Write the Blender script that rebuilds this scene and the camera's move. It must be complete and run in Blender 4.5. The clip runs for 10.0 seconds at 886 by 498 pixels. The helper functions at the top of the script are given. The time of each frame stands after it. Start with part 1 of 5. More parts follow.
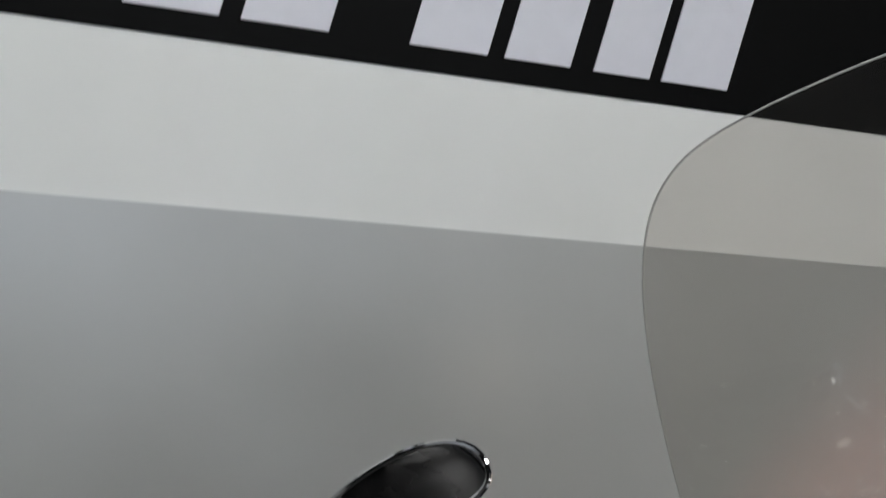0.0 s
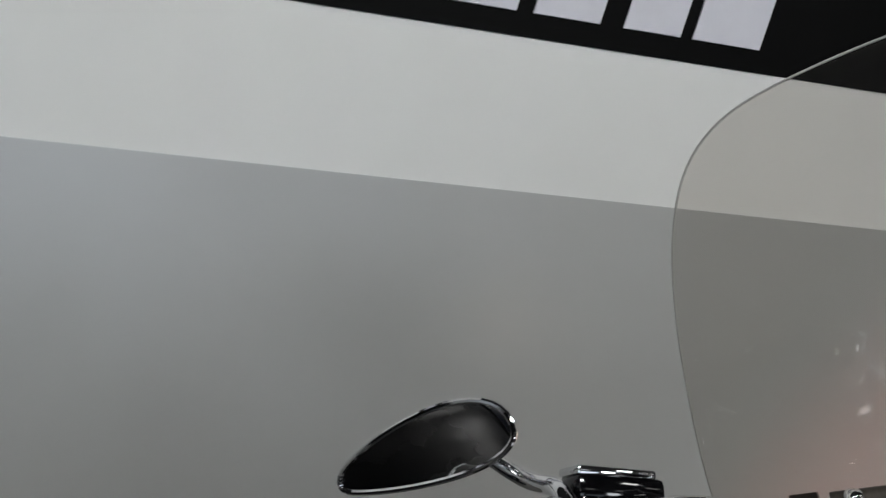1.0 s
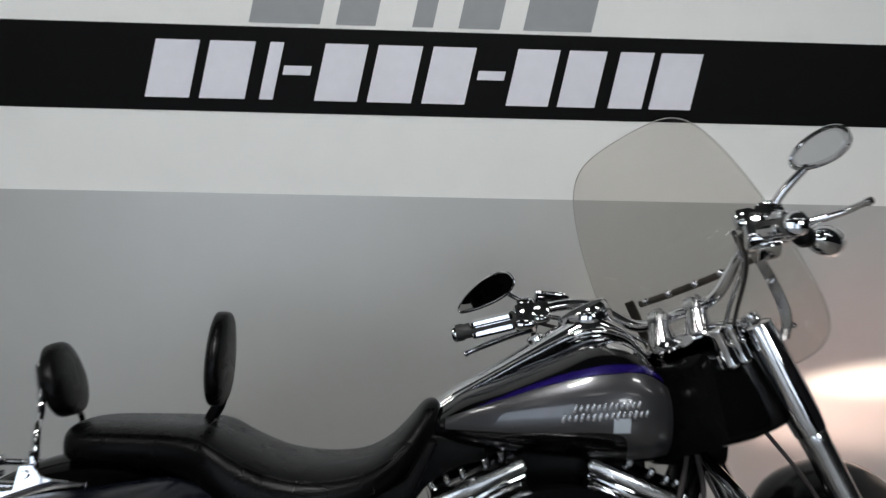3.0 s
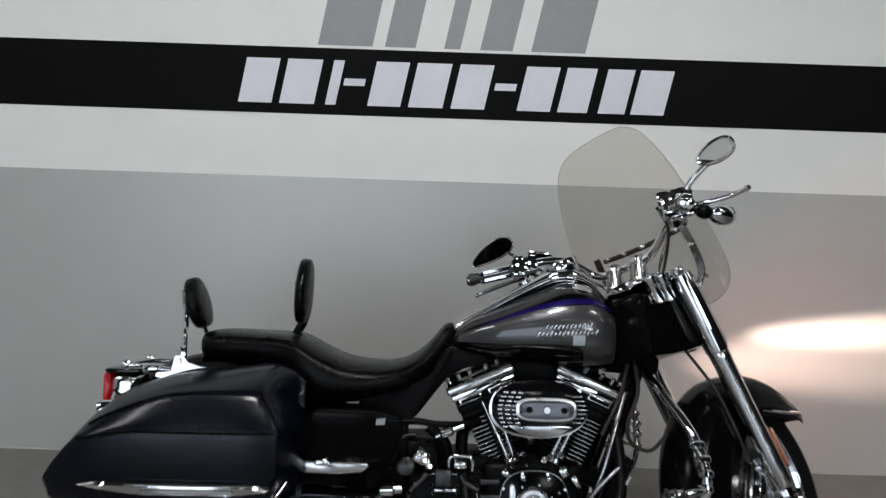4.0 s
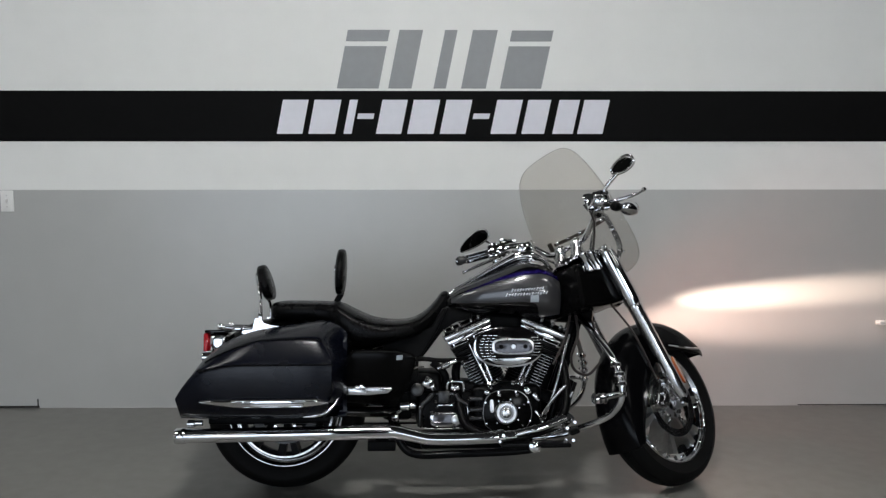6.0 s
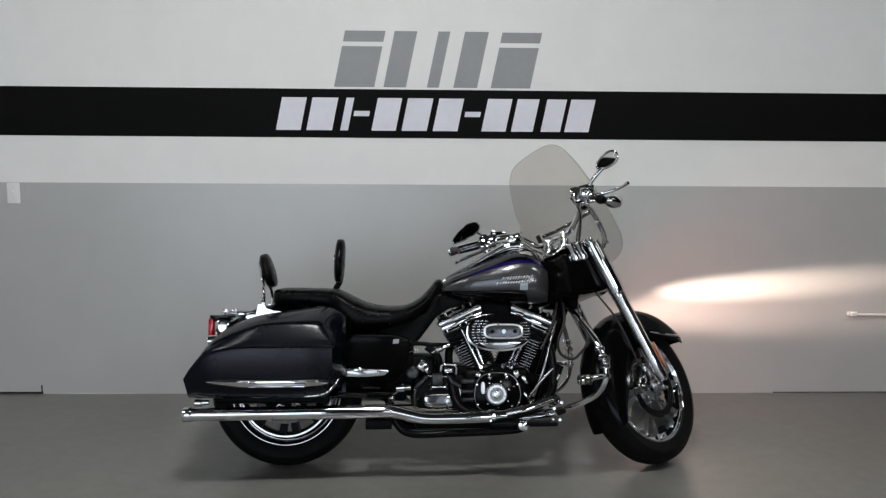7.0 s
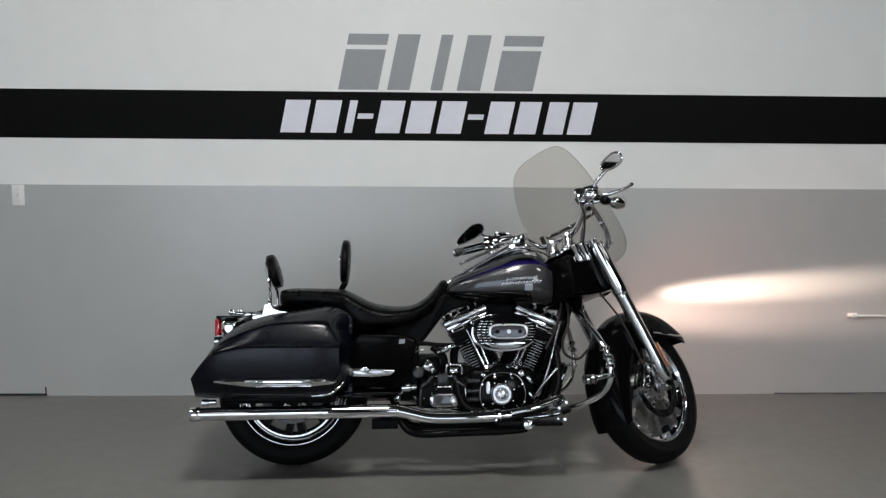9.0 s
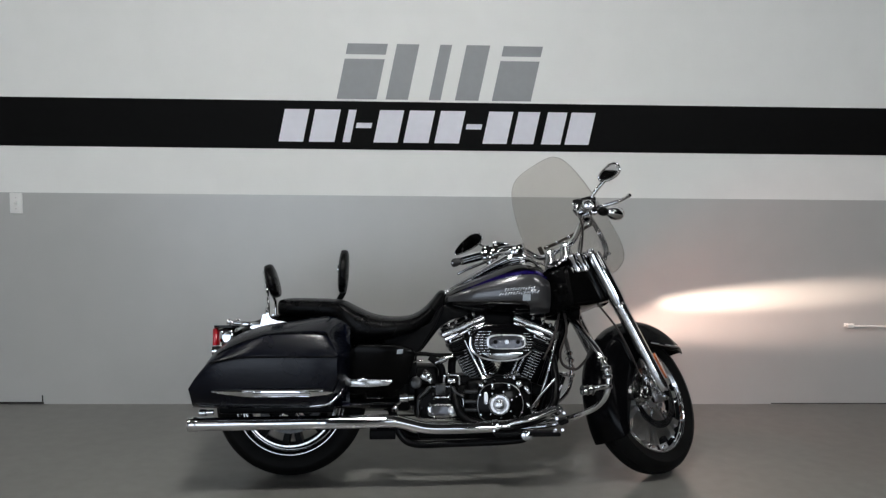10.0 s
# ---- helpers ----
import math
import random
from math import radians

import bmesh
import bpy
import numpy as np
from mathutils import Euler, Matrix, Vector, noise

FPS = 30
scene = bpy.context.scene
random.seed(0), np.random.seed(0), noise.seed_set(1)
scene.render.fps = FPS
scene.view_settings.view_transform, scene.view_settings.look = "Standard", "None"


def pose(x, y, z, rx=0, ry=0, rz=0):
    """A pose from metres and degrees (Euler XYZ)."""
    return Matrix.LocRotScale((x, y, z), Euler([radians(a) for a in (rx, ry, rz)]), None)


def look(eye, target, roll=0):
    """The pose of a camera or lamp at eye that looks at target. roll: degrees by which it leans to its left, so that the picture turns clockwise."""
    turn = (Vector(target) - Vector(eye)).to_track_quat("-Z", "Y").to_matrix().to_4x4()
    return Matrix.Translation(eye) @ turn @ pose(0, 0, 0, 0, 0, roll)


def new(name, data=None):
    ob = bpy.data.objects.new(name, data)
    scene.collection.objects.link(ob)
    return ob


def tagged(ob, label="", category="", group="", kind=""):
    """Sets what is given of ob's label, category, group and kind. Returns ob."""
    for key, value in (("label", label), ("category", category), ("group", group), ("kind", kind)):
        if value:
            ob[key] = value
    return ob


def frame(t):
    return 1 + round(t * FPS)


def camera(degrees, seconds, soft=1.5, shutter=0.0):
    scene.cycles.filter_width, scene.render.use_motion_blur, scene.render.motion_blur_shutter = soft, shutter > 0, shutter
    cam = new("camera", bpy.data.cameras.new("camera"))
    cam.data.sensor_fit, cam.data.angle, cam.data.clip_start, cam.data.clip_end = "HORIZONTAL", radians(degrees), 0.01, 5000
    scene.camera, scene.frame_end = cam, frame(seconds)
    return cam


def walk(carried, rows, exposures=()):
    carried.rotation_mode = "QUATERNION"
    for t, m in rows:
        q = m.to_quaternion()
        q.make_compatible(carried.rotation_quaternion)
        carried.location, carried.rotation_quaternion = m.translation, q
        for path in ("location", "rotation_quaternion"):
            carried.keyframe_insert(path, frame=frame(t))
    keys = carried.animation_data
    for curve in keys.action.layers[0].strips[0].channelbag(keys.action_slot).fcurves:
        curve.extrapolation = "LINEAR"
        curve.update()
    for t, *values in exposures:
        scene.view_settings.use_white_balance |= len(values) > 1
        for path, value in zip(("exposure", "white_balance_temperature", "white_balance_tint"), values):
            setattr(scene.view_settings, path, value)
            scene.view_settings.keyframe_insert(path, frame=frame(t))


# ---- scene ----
cam = camera(56.0, 10.0, 1.3, 0.5)
PATH = [
    (0, (0.428, -1.348, 1.232), (0.968, 0.574, 1.119), 5.5),
    (0.5, (0.415, -1.307, 1.231), (1.008, 0.588, 0.991), 8.3),
    (1, (0.418, -1.344, 1.235), (0.927, 0.577, 1.01), 6.6),
    (1.5, (0.453, -1.541, 1.241), (0.673, 0.439, 1.067), 4.6),
    (2, (0.418, -1.861, 1.26), (0.508, 0.129, 1.082), 1.7),
    (2.2, (0.392, -2.016, 1.287), (0.487, -0.032, 1.048), 1.8),
    (3.3, (0.392, -2.901, 1.277), (0.485, -0.912, 1.095), 0.9),
    (3.5, (0.398, -3.048, 1.296), (0.445, -1.059, 1.085), 0.7),
    (4, (0.425, -3.418, 1.301), (0.432, -1.431, 1.073), 1.9),
    (4.5, (0.41, -3.712, 1.307), (0.442, -1.724, 1.093), 0.1),
    (5, (0.375, -3.995, 1.334), (0.447, -2.011, 1.096), 0.4),
    (5.5, (0.401, -4.254, 1.316), (0.424, -2.27, 1.064), 0.5),
    (6, (0.414, -4.449, 1.366), (0.437, -2.462, 1.144), 0.0),
    (6.2, (0.395, -4.501, 1.317), (0.436, -2.513, 1.097), -0.1),
    (7.3, (0.354, -4.659, 1.344), (0.413, -2.672, 1.126), 0.4),
    (7.5, (0.332, -4.664, 1.325), (0.385, -2.676, 1.114), 0.2),
    (8, (0.329, -4.671, 1.332), (0.382, -2.683, 1.116), -0.1),
    (8.5, (0.337, -4.664, 1.314), (0.384, -2.676, 1.1), 0.0),
    (9, (0.332, -4.663, 1.321), (0.4, -2.674, 1.115), 0.4),
    (9.5, (0.321, -4.669, 1.326), (0.397, -2.681, 1.123), 0.5),
    (10, (0.327, -4.666, 1.339), (0.402, -2.677, 1.148), 0.6),
]
walk(cam, [(t, look(eye, target, roll)) for t, eye, target, roll in PATH], [(0, -0.1), (0.5, -0.2), (1.0, -0.2), (1.5, -0.14), (2.0, -0.14), (3.3, 0), (10, 0)])

# ---- room light ----
scene.view_settings.exposure = 0.0
world = bpy.data.worlds.new("room_air")
scene.world = world
world.use_nodes = True
world.node_tree.nodes["Background"].inputs[0].default_value = (0.5, 0.55, 0.6, 1)
world.node_tree.nodes["Background"].inputs[1].default_value = 0.02

# headlamp beams: watts, tint, degrees up and to the left, half height, half width, softness, roll
BEAMS = (("headlamp_beam", 258, (1.0, 0.79, 0.65), 5.5, 2.2, 3.65, 22.8, 0.84, -11.2),
         ("headlamp_low_beam", 126, (1.0, 0.70, 0.58), 1.3, 4.4, 8.4, 36.6, 0.95, -5.7),
         ("headlamp_spill", 18, (1.0, 0.40, 0.30), -8.0, -8.0, 50.0, 60.0, 1.0, -6.0))
LAMP_POWER = 23.0
WINDOW_POWER = 16.0
DOOR_POWER = 2.6


# ---- materials ----
def mat(name, color, rough=0.5, metal=0.0, coat=0.0, spec=0.5, noise_amt=0.0, scale=20.0, detail_scale=0.0,
        bump=0.0, bump_scale=60.0, rough_var=0.0, bump_dist=0.002):
    m = bpy.data.materials.new(name)
    m.use_nodes = True
    nt = m.node_tree
    b = nt.nodes["Principled BSDF"]
    b.inputs["Base Color"].default_value = (*color, 1)
    b.inputs["Roughness"].default_value = rough
    b.inputs["Metallic"].default_value = metal
    b.inputs["Coat Weight"].default_value = coat
    b.inputs["Coat Roughness"].default_value = 0.03
    b.inputs["Specular IOR Level"].default_value = spec
    tc = nt.nodes.new("ShaderNodeTexCoord")

    def tex(s, detail=4.0):
        n = nt.nodes.new("ShaderNodeTexNoise")
        n.inputs["Scale"].default_value = s
        n.inputs["Detail"].default_value = detail
        nt.links.new(tc.outputs["Object"], n.inputs["Vector"])
        return n
    if noise_amt > 0:
        n1, n2 = tex(scale), tex(detail_scale or scale * 9)
        add = nt.nodes.new("ShaderNodeMath")
        add.operation = "ADD"
        nt.links.new(n1.outputs["Fac"], add.inputs[0])
        nt.links.new(n2.outputs["Fac"], add.inputs[1])
        mr = nt.nodes.new("ShaderNodeMapRange")
        mr.inputs["From Min"].default_value, mr.inputs["From Max"].default_value = 0.7, 1.3
        mr.inputs["To Min"].default_value, mr.inputs["To Max"].default_value = 1 - noise_amt, 1 + noise_amt
        nt.links.new(add.outputs[0], mr.inputs["Value"])
        mul = nt.nodes.new("ShaderNodeVectorMath")
        mul.operation = "SCALE"
        mul.inputs[0].default_value = color
        nt.links.new(mr.outputs["Result"], mul.inputs["Scale"])
        nt.links.new(mul.outputs["Vector"], b.inputs["Base Color"])
    if rough_var > 0:
        n3 = tex(scale * 0.7 + 1)
        mr = nt.nodes.new("ShaderNodeMapRange")
        mr.inputs["From Min"].default_value, mr.inputs["From Max"].default_value = 0.3, 0.7
        mr.inputs["To Min"].default_value, mr.inputs["To Max"].default_value = max(0.01, rough - rough_var), rough + rough_var
        nt.links.new(n3.outputs["Fac"], mr.inputs["Value"])
        nt.links.new(mr.outputs["Result"], b.inputs["Roughness"])
    if bump > 0:
        n4 = tex(bump_scale, 6.0)
        bp = nt.nodes.new("ShaderNodeBump")
        bp.inputs["Strength"].default_value = bump
        bp.inputs["Distance"].default_value = bump_dist
        nt.links.new(n4.outputs["Fac"], bp.inputs["Height"])
        nt.links.new(bp.outputs["Normal"], b.inputs["Normal"])
    return m


M_WHITE = mat("white_wall_paint", (0.765, 0.77, 0.75), 0.55, noise_amt=0.025, scale=0.8, detail_scale=6, bump=0.12, bump_scale=90)
M_GREY = mat("grey_satin_wall_paint", (0.425, 0.430, 0.420), 0.29, spec=1.0, noise_amt=0.03, scale=0.9, detail_scale=5, bump=0.06, bump_scale=70)
M_STRIPE = mat("black_wall_paint", (0.0032, 0.0032, 0.0032), 0.55, spec=0.07, noise_amt=0.15, scale=3, bump=0.1, bump_scale=90)
M_SIGN_GREY = mat("grey_vinyl", (0.27, 0.28, 0.29), 0.5, noise_amt=0.04, scale=3)
M_SIGN_WHITE = mat("pale_vinyl", (0.70, 0.70, 0.76), 0.5, noise_amt=0.03, scale=3)
M_FLOOR = mat("polished_grey_floor", (0.150, 0.146, 0.136), 0.30, spec=0.5, noise_amt=0.14, scale=1.3, detail_scale=14, bump=0.03, bump_scale=12)
# Near-black ceiling and far walls put the unlit room's darkness into their colour.
M_CEIL = mat("unlit_ceiling_dark", (0.045, 0.045, 0.045), 0.8, spec=0.1, noise_amt=0.03, scale=2)
M_UNLIT_ROOM = mat("unlit_room_dark", (0.007, 0.007, 0.008), 0.8, spec=0.1, noise_amt=0.06, scale=1)
M_PLATE = mat("switch_plate_plastic", (0.78, 0.78, 0.76), 0.35, noise_amt=0.02, scale=20)
M_DARKGAP = mat("shadow_gap_rubber", (0.015, 0.014, 0.013), 0.9, noise_amt=0.2, scale=30)
M_STEEL = mat("brushed_steel", (0.62, 0.61, 0.60), 0.35, metal=1.0, noise_amt=0.06, scale=40)
M_CHROME = mat("chrome", (0.72, 0.72, 0.73), 0.05, metal=1.0, noise_amt=0.03, scale=30, rough_var=0.025)
M_CHROME_D = mat("dull_chrome", (0.55, 0.55, 0.55), 0.16, metal=1.0, noise_amt=0.10, scale=25, rough_var=0.05)
M_POLISH = mat("polished_metal", (0.86, 0.86, 0.87), 0.30, metal=1.0, noise_amt=0.05, scale=30, rough_var=0.05)
M_POLISH_D = mat("ground_disc_steel", (0.62, 0.61, 0.59), 0.38, metal=1.0, noise_amt=0.10, scale=50, rough_var=0.06)
M_ROCKER = mat("satin_chrome", (0.60, 0.60, 0.60), 0.20, metal=1.0, noise_amt=0.06, scale=30, rough_var=0.05)
M_FINEDGE = mat("machined_fin_edge", (0.44, 0.44, 0.44), 0.22, metal=1.0, noise_amt=0.15, scale=80)
M_EDGE = mat("worn_black_casting_edge", (0.06, 0.06, 0.06), 0.35, metal=1.0, noise_amt=0.3, scale=60)
M_ALU = mat("cast_aluminium", (0.42, 0.42, 0.42), 0.33, metal=1.0, noise_amt=0.15, scale=40, bump=0.2, bump_scale=250)
M_BLACK = mat("black_gloss_paint", (0.002, 0.002, 0.0024), 0.10, coat=0.35, spec=0.3, noise_amt=0.2, scale=30)
M_SATIN = mat("black_wrinkle_coating", (0.0018, 0.0018, 0.0020), 0.40, spec=0.07, noise_amt=0.25, scale=50, bump=0.25, bump_scale=400)
M_NACELLE = mat("black_moulded_plastic", (0.0022, 0.0022, 0.0022), 0.14, spec=0.065, noise_amt=0.2, scale=40)
M_FENDER = mat("black_fender_paint", (0.002, 0.002, 0.0024), 0.18, spec=0.11, noise_amt=0.2, scale=30)
M_SILVER = mat("grey_metallic_paint", (0.060, 0.060, 0.064), 0.32, metal=0.7, coat=1.0, noise_amt=0.08, scale=6, detail_scale=900)
M_PURPLE = mat("violet_pinstripe_paint", (0.010, 0.0035, 0.105), 0.22, metal=0.4, coat=1.0, noise_amt=0.1, scale=20)
M_LEATHER = mat("black_leather", (0.002, 0.002, 0.0022), 0.27, spec=0.11, noise_amt=0.25, scale=14, detail_scale=160, bump=0.35, bump_scale=260, rough_var=0.08)
# Blue in the bag leather's base stands in for reflected bluish daylight.
M_BAG = mat("black_bag_leather", (0.0018, 0.0025, 0.0058), 0.25, spec=0.27, noise_amt=0.3, scale=7, detail_scale=90, bump=0.10, bump_scale=70, rough_var=0.05, bump_dist=0.004)
M_RUBBER = mat("tyre_rubber", (0.003, 0.003, 0.003), 0.6, spec=0.12, noise_amt=0.25, scale=20, bump=0.2, bump_scale=150)
M_GRIP = mat("grip_rubber", (0.01, 0.01, 0.01), 0.55, noise_amt=0.2, scale=60)
M_AMBER = mat("amber_reflector_plastic", (0.30, 0.07, 0.018), 0.2, coat=0.6, noise_amt=0.15, scale=90)
M_RED = mat("red_lens_plastic", (0.38, 0.008, 0.014), 0.12, coat=0.8, noise_amt=0.1, scale=60)
# Small pale blue squares set on the tank and the right side cover.
M_PALE_SQUARE = mat("pale_blue_square", (0.34, 0.38, 0.42), 0.4, noise_amt=0.05, scale=60)
M_CABLE = mat("dark_cable_sheath", (0.016, 0.011, 0.010), 0.5, noise_amt=0.2, scale=80)
M_RIM_EDGE = mat("polished_acrylic_edge", (0.42, 0.42, 0.40), 0.25, noise_amt=0.1, scale=40)
M_INSERT = mat("smoked_insert", (0.10, 0.10, 0.11), 0.12, metal=0.6, coat=0.5, noise_amt=0.2, scale=60)
M_MIRROR = mat("mirror_glass", (0.86, 0.86, 0.86), 0.02, metal=1.0)
M_FIN = mat("dark_fin_metal", (0.26, 0.26, 0.26), 0.28, metal=1.0, noise_amt=0.15, scale=60)
M_DARKMETAL = mat("tarnished_metal", (0.075, 0.066, 0.056), 0.42, metal=0.8, noise_amt=0.2, scale=30)


def acrylic():
    m = bpy.data.materials.new("tinted_acrylic")
    m.use_nodes = True
    nt = m.node_tree
    nt.nodes.remove(nt.nodes["Principled BSDF"])
    tr = nt.nodes.new("ShaderNodeBsdfTransparent")
    tr.inputs[0].default_value = (0.900, 0.886, 0.868, 1)
    gl = nt.nodes.new("ShaderNodeBsdfGlossy")
    gl.inputs["Roughness"].default_value = 0.03
    lw = nt.nodes.new("ShaderNodeLayerWeight")
    lw.inputs["Blend"].default_value = 0.5
    pw = nt.nodes.new("ShaderNodeMath")
    pw.operation = "POWER"
    pw.inputs[1].default_value = 4.0
    nt.links.new(lw.outputs["Facing"], pw.inputs[0])
    ml = nt.nodes.new("ShaderNodeMath")
    ml.operation = "MULTIPLY_ADD"
    ml.inputs[1].default_value, ml.inputs[2].default_value = 0.5, 0.028
    nt.links.new(pw.outputs[0], ml.inputs[0])
    mx = nt.nodes.new("ShaderNodeMixShader")
    nt.links.new(ml.outputs[0], mx.inputs[0])
    nt.links.new(tr.outputs[0], mx.inputs[1])
    nt.links.new(gl.outputs[0], mx.inputs[2])
    nt.links.new(mx.outputs[0], nt.nodes["Material Output"].inputs["Surface"])
    return m


def glowing(name, color, strength):
    m = bpy.data.materials.new(name)
    m.use_nodes = True
    b = m.node_tree.nodes["Principled BSDF"]
    b.inputs["Base Color"].default_value = (0.8, 0.8, 0.8, 1)
    b.inputs["Emission Color"].default_value = (*color, 1)
    b.inputs["Emission Strength"].default_value = strength
    return m


M_ACRYLIC = acrylic()
M_DAY = glowing("daylight_pane", (0.90, 0.95, 1.0), WINDOW_POWER)
M_DOOR_DAY = glowing("frosted_daylight_pane", (0.74, 0.85, 1.0), DOOR_POWER)
M_DOOR_DIM = glowing("weaker_daylight_pane", (0.74, 0.85, 1.0), DOOR_POWER * 0.62)
M_HEADLAMP = glowing("lit_headlamp_glass", (1.0, 0.86, 0.70), 6.0)
M_TUBE = glowing("lamp_diffuser", (1.0, 0.995, 0.980), LAMP_POWER * 1.12)
M_TUBE_HI = glowing("bright_lamp_diffuser", (1.0, 0.995, 0.980), LAMP_POWER * 6.9)
M_TUBE_MID = glowing("half_lit_lamp_diffuser", (1.0, 0.995, 0.980), LAMP_POWER * 0.20)


# ---- mesh tools ----
def finish(bm, sharp=38):
    bmesh.ops.recalc_face_normals(bm, faces=bm.faces)
    for f in bm.faces:
        f.smooth = True
    lim = radians(sharp)
    for e in bm.edges:
        if len(e.link_faces) == 2 and e.calc_face_angle(0) > lim:
            e.smooth = False
    return bm


def part(name, bm, material, parent=None, label="", sharp=38):
    finish(bm, sharp)
    me = bpy.data.meshes.new(name)
    bm.to_mesh(me)
    bm.free()
    me.materials.append(material)
    ob = new(name, me)
    ob.parent = parent
    if label:
        ob["label"] = label
    return ob


def thing(name, label, category, m=None, group="", kind=""):
    ob = new(name)
    ob.empty_display_size = 0.1
    if m is not None:
        ob.matrix_world = m
    return tagged(ob, label, category, group, kind)


def join(*bms):
    out = bms[0]
    for b in bms[1:]:
        me = bpy.data.meshes.new("tmp")
        b.to_mesh(me)
        out.from_mesh(me)
        bpy.data.meshes.remove(me)
        b.free()
    return out


def xf(bm, m):
    bm.transform(m)
    return bm


def block(x0, x1, y0, y1, z0, z1, bev=0.0, seg=2):
    bm = bmesh.new()
    bmesh.ops.create_cube(bm, size=1)
    for v in bm.verts:
        v.co = Vector((x0 if v.co.x < 0 else x1, y0 if v.co.y < 0 else y1, z0 if v.co.z < 0 else z1))
    if bev > 0:
        bmesh.ops.bevel(bm, geom=bm.edges[:], offset=bev, segments=seg, affect="EDGES", profile=0.5)
    return bm


def cblock(c, size, bev=0.0, rot=(0, 0, 0), seg=2):
    bm = block(-size[0] / 2, size[0] / 2, -size[1] / 2, size[1] / 2, -size[2] / 2, size[2] / 2, bev, seg)
    return xf(bm, pose(*c, *rot))


def skin(rings, cap=True, closed=True, loop=False):
    bm = bmesh.new()
    vs = [[bm.verts.new(p) for p in r] for r in rings]
    n = len(rings[0])
    pairs = list(zip(vs[:-1], vs[1:]))
    if loop:
        pairs.append((vs[-1], vs[0]))
    for a, b in pairs:
        for i in range(n if closed else n - 1):
            j = (i + 1) % n
            bm.faces.new((a[i], a[j], b[j], b[i]))
    if cap and closed and not loop:
        bm.faces.new(vs[0][::-1])
        bm.faces.new(vs[-1])
    return bm


def smooth_path(pts, step=6):
    """Catmull-Rom through the points; each point may carry a fourth value, its radius."""
    P = [np.array(p, float) for p in pts]
    P = [2 * P[0] - P[1]] + P + [2 * P[-1] - P[-2]]
    out = []
    for i in range(1, len(P) - 2):
        p0, p1, p2, p3 = P[i - 1:i + 3]
        for k in range(step):
            t = k / step
            out.append(0.5 * (2 * p1 + (p2 - p0) * t + (2 * p0 - 5 * p1 + 4 * p2 - p3) * t * t + (3 * p1 - p0 - 3 * p2 + p3) * t ** 3))
    out.append(P[-2])
    return out


def tube(pts, r=None, n=12, curve=True, step=5):
    if r is not None:
        pts = [(*p[:3], r) for p in pts]
    P = smooth_path(pts, step) if curve and len(pts) > 2 else [np.array(p, float) for p in pts]
    rings = []
    up = None
    for i, p in enumerate(P):
        d = Vector(P[min(i + 1, len(P) - 1)][:3]) - Vector(P[max(i - 1, 0)][:3])
        d.normalize()
        if up is None:
            up = d.orthogonal().normalized()
        up = (up - d * up.dot(d)).normalized()
        s = d.cross(up)
        c = Vector(p[:3])
        rings.append([c + (up * math.cos(a) + s * math.sin(a)) * p[3] for a in np.linspace(0, 2 * math.pi, n, endpoint=False)])
    return skin(rings)


def lathe(profile, centre, axis, n=32, loop=False):
    """profile: (distance along the axis, radius)."""
    a = Vector(axis).normalized()
    u = a.orthogonal().normalized()
    w = a.cross(u)
    c = Vector(centre)
    rings = []
    for h, r in profile:
        rings.append([c + a * h + (u * math.cos(t) + w * math.sin(t)) * max(r, 1e-4) for t in np.linspace(0, 2 * math.pi, n, endpoint=False)])
    return skin(rings, cap=not loop, loop=loop)


def disc(centre, axis, r, h, n=24, bev=0.0):
    b = bev or min(r, h) * 0.2
    return lathe([(-h / 2, r - b), (-h / 2 + b, r), (h / 2 - b, r), (h / 2, r - b)], centre, axis, n)


def sring(x, yc, zc, hy, hz, p=2.6, n=28, hz2=None):
    """A rounded ring across the x axis; hz2: its lower half height."""
    out = []
    for t in np.linspace(0, 2 * math.pi, n, endpoint=False):
        c, s = math.cos(t), math.sin(t)
        hh = hz if s >= 0 else (hz2 if hz2 is not None else hz)
        out.append((x, yc + hy * math.copysign(abs(c) ** (2 / p), c), zc + hh * math.copysign(abs(s) ** (2 / p), s)))
    return out


def interp(table, x):
    t = np.array(table, float)
    return [float(np.interp(x, t[:, 0], t[:, i])) for i in range(1, t.shape[1])]


def smooth_table(table, steps):
    P = smooth_path([tuple(r) for r in table], steps)
    return [tuple(float(v) for v in r) for r in P]


def oval_plate(centre, u, v, half_u, half_v, thick, n=32, p=2.4, bev=0.2):
    """A rounded plate in the plane of u and v, thickness along their cross product."""
    u, v = Vector(u).normalized(), Vector(v).normalized()
    w = u.cross(v)
    c = Vector(centre)
    rings = []
    for h, k in ((-0.5, 1 - bev), (-0.5 + bev * 0.8, 1.0), (0.5 - bev * 0.8, 1.0), (0.5, 1 - bev)):
        r = []
        for t in np.linspace(0, 2 * math.pi, n, endpoint=False):
            a, b = math.cos(t), math.sin(t)
            a, b = math.copysign(abs(a) ** (2 / p), a), math.copysign(abs(b) ** (2 / p), b)
            du, dv = half_u * a, half_v * b
            m = min(half_u, half_v) * (1 - k)
            du -= math.copysign(min(m, abs(du)), du)
            dv -= math.copysign(min(m, abs(dv)), dv)
            r.append(c + u * du + v * dv + w * (h * thick))
        rings.append(r)
    return skin(rings)


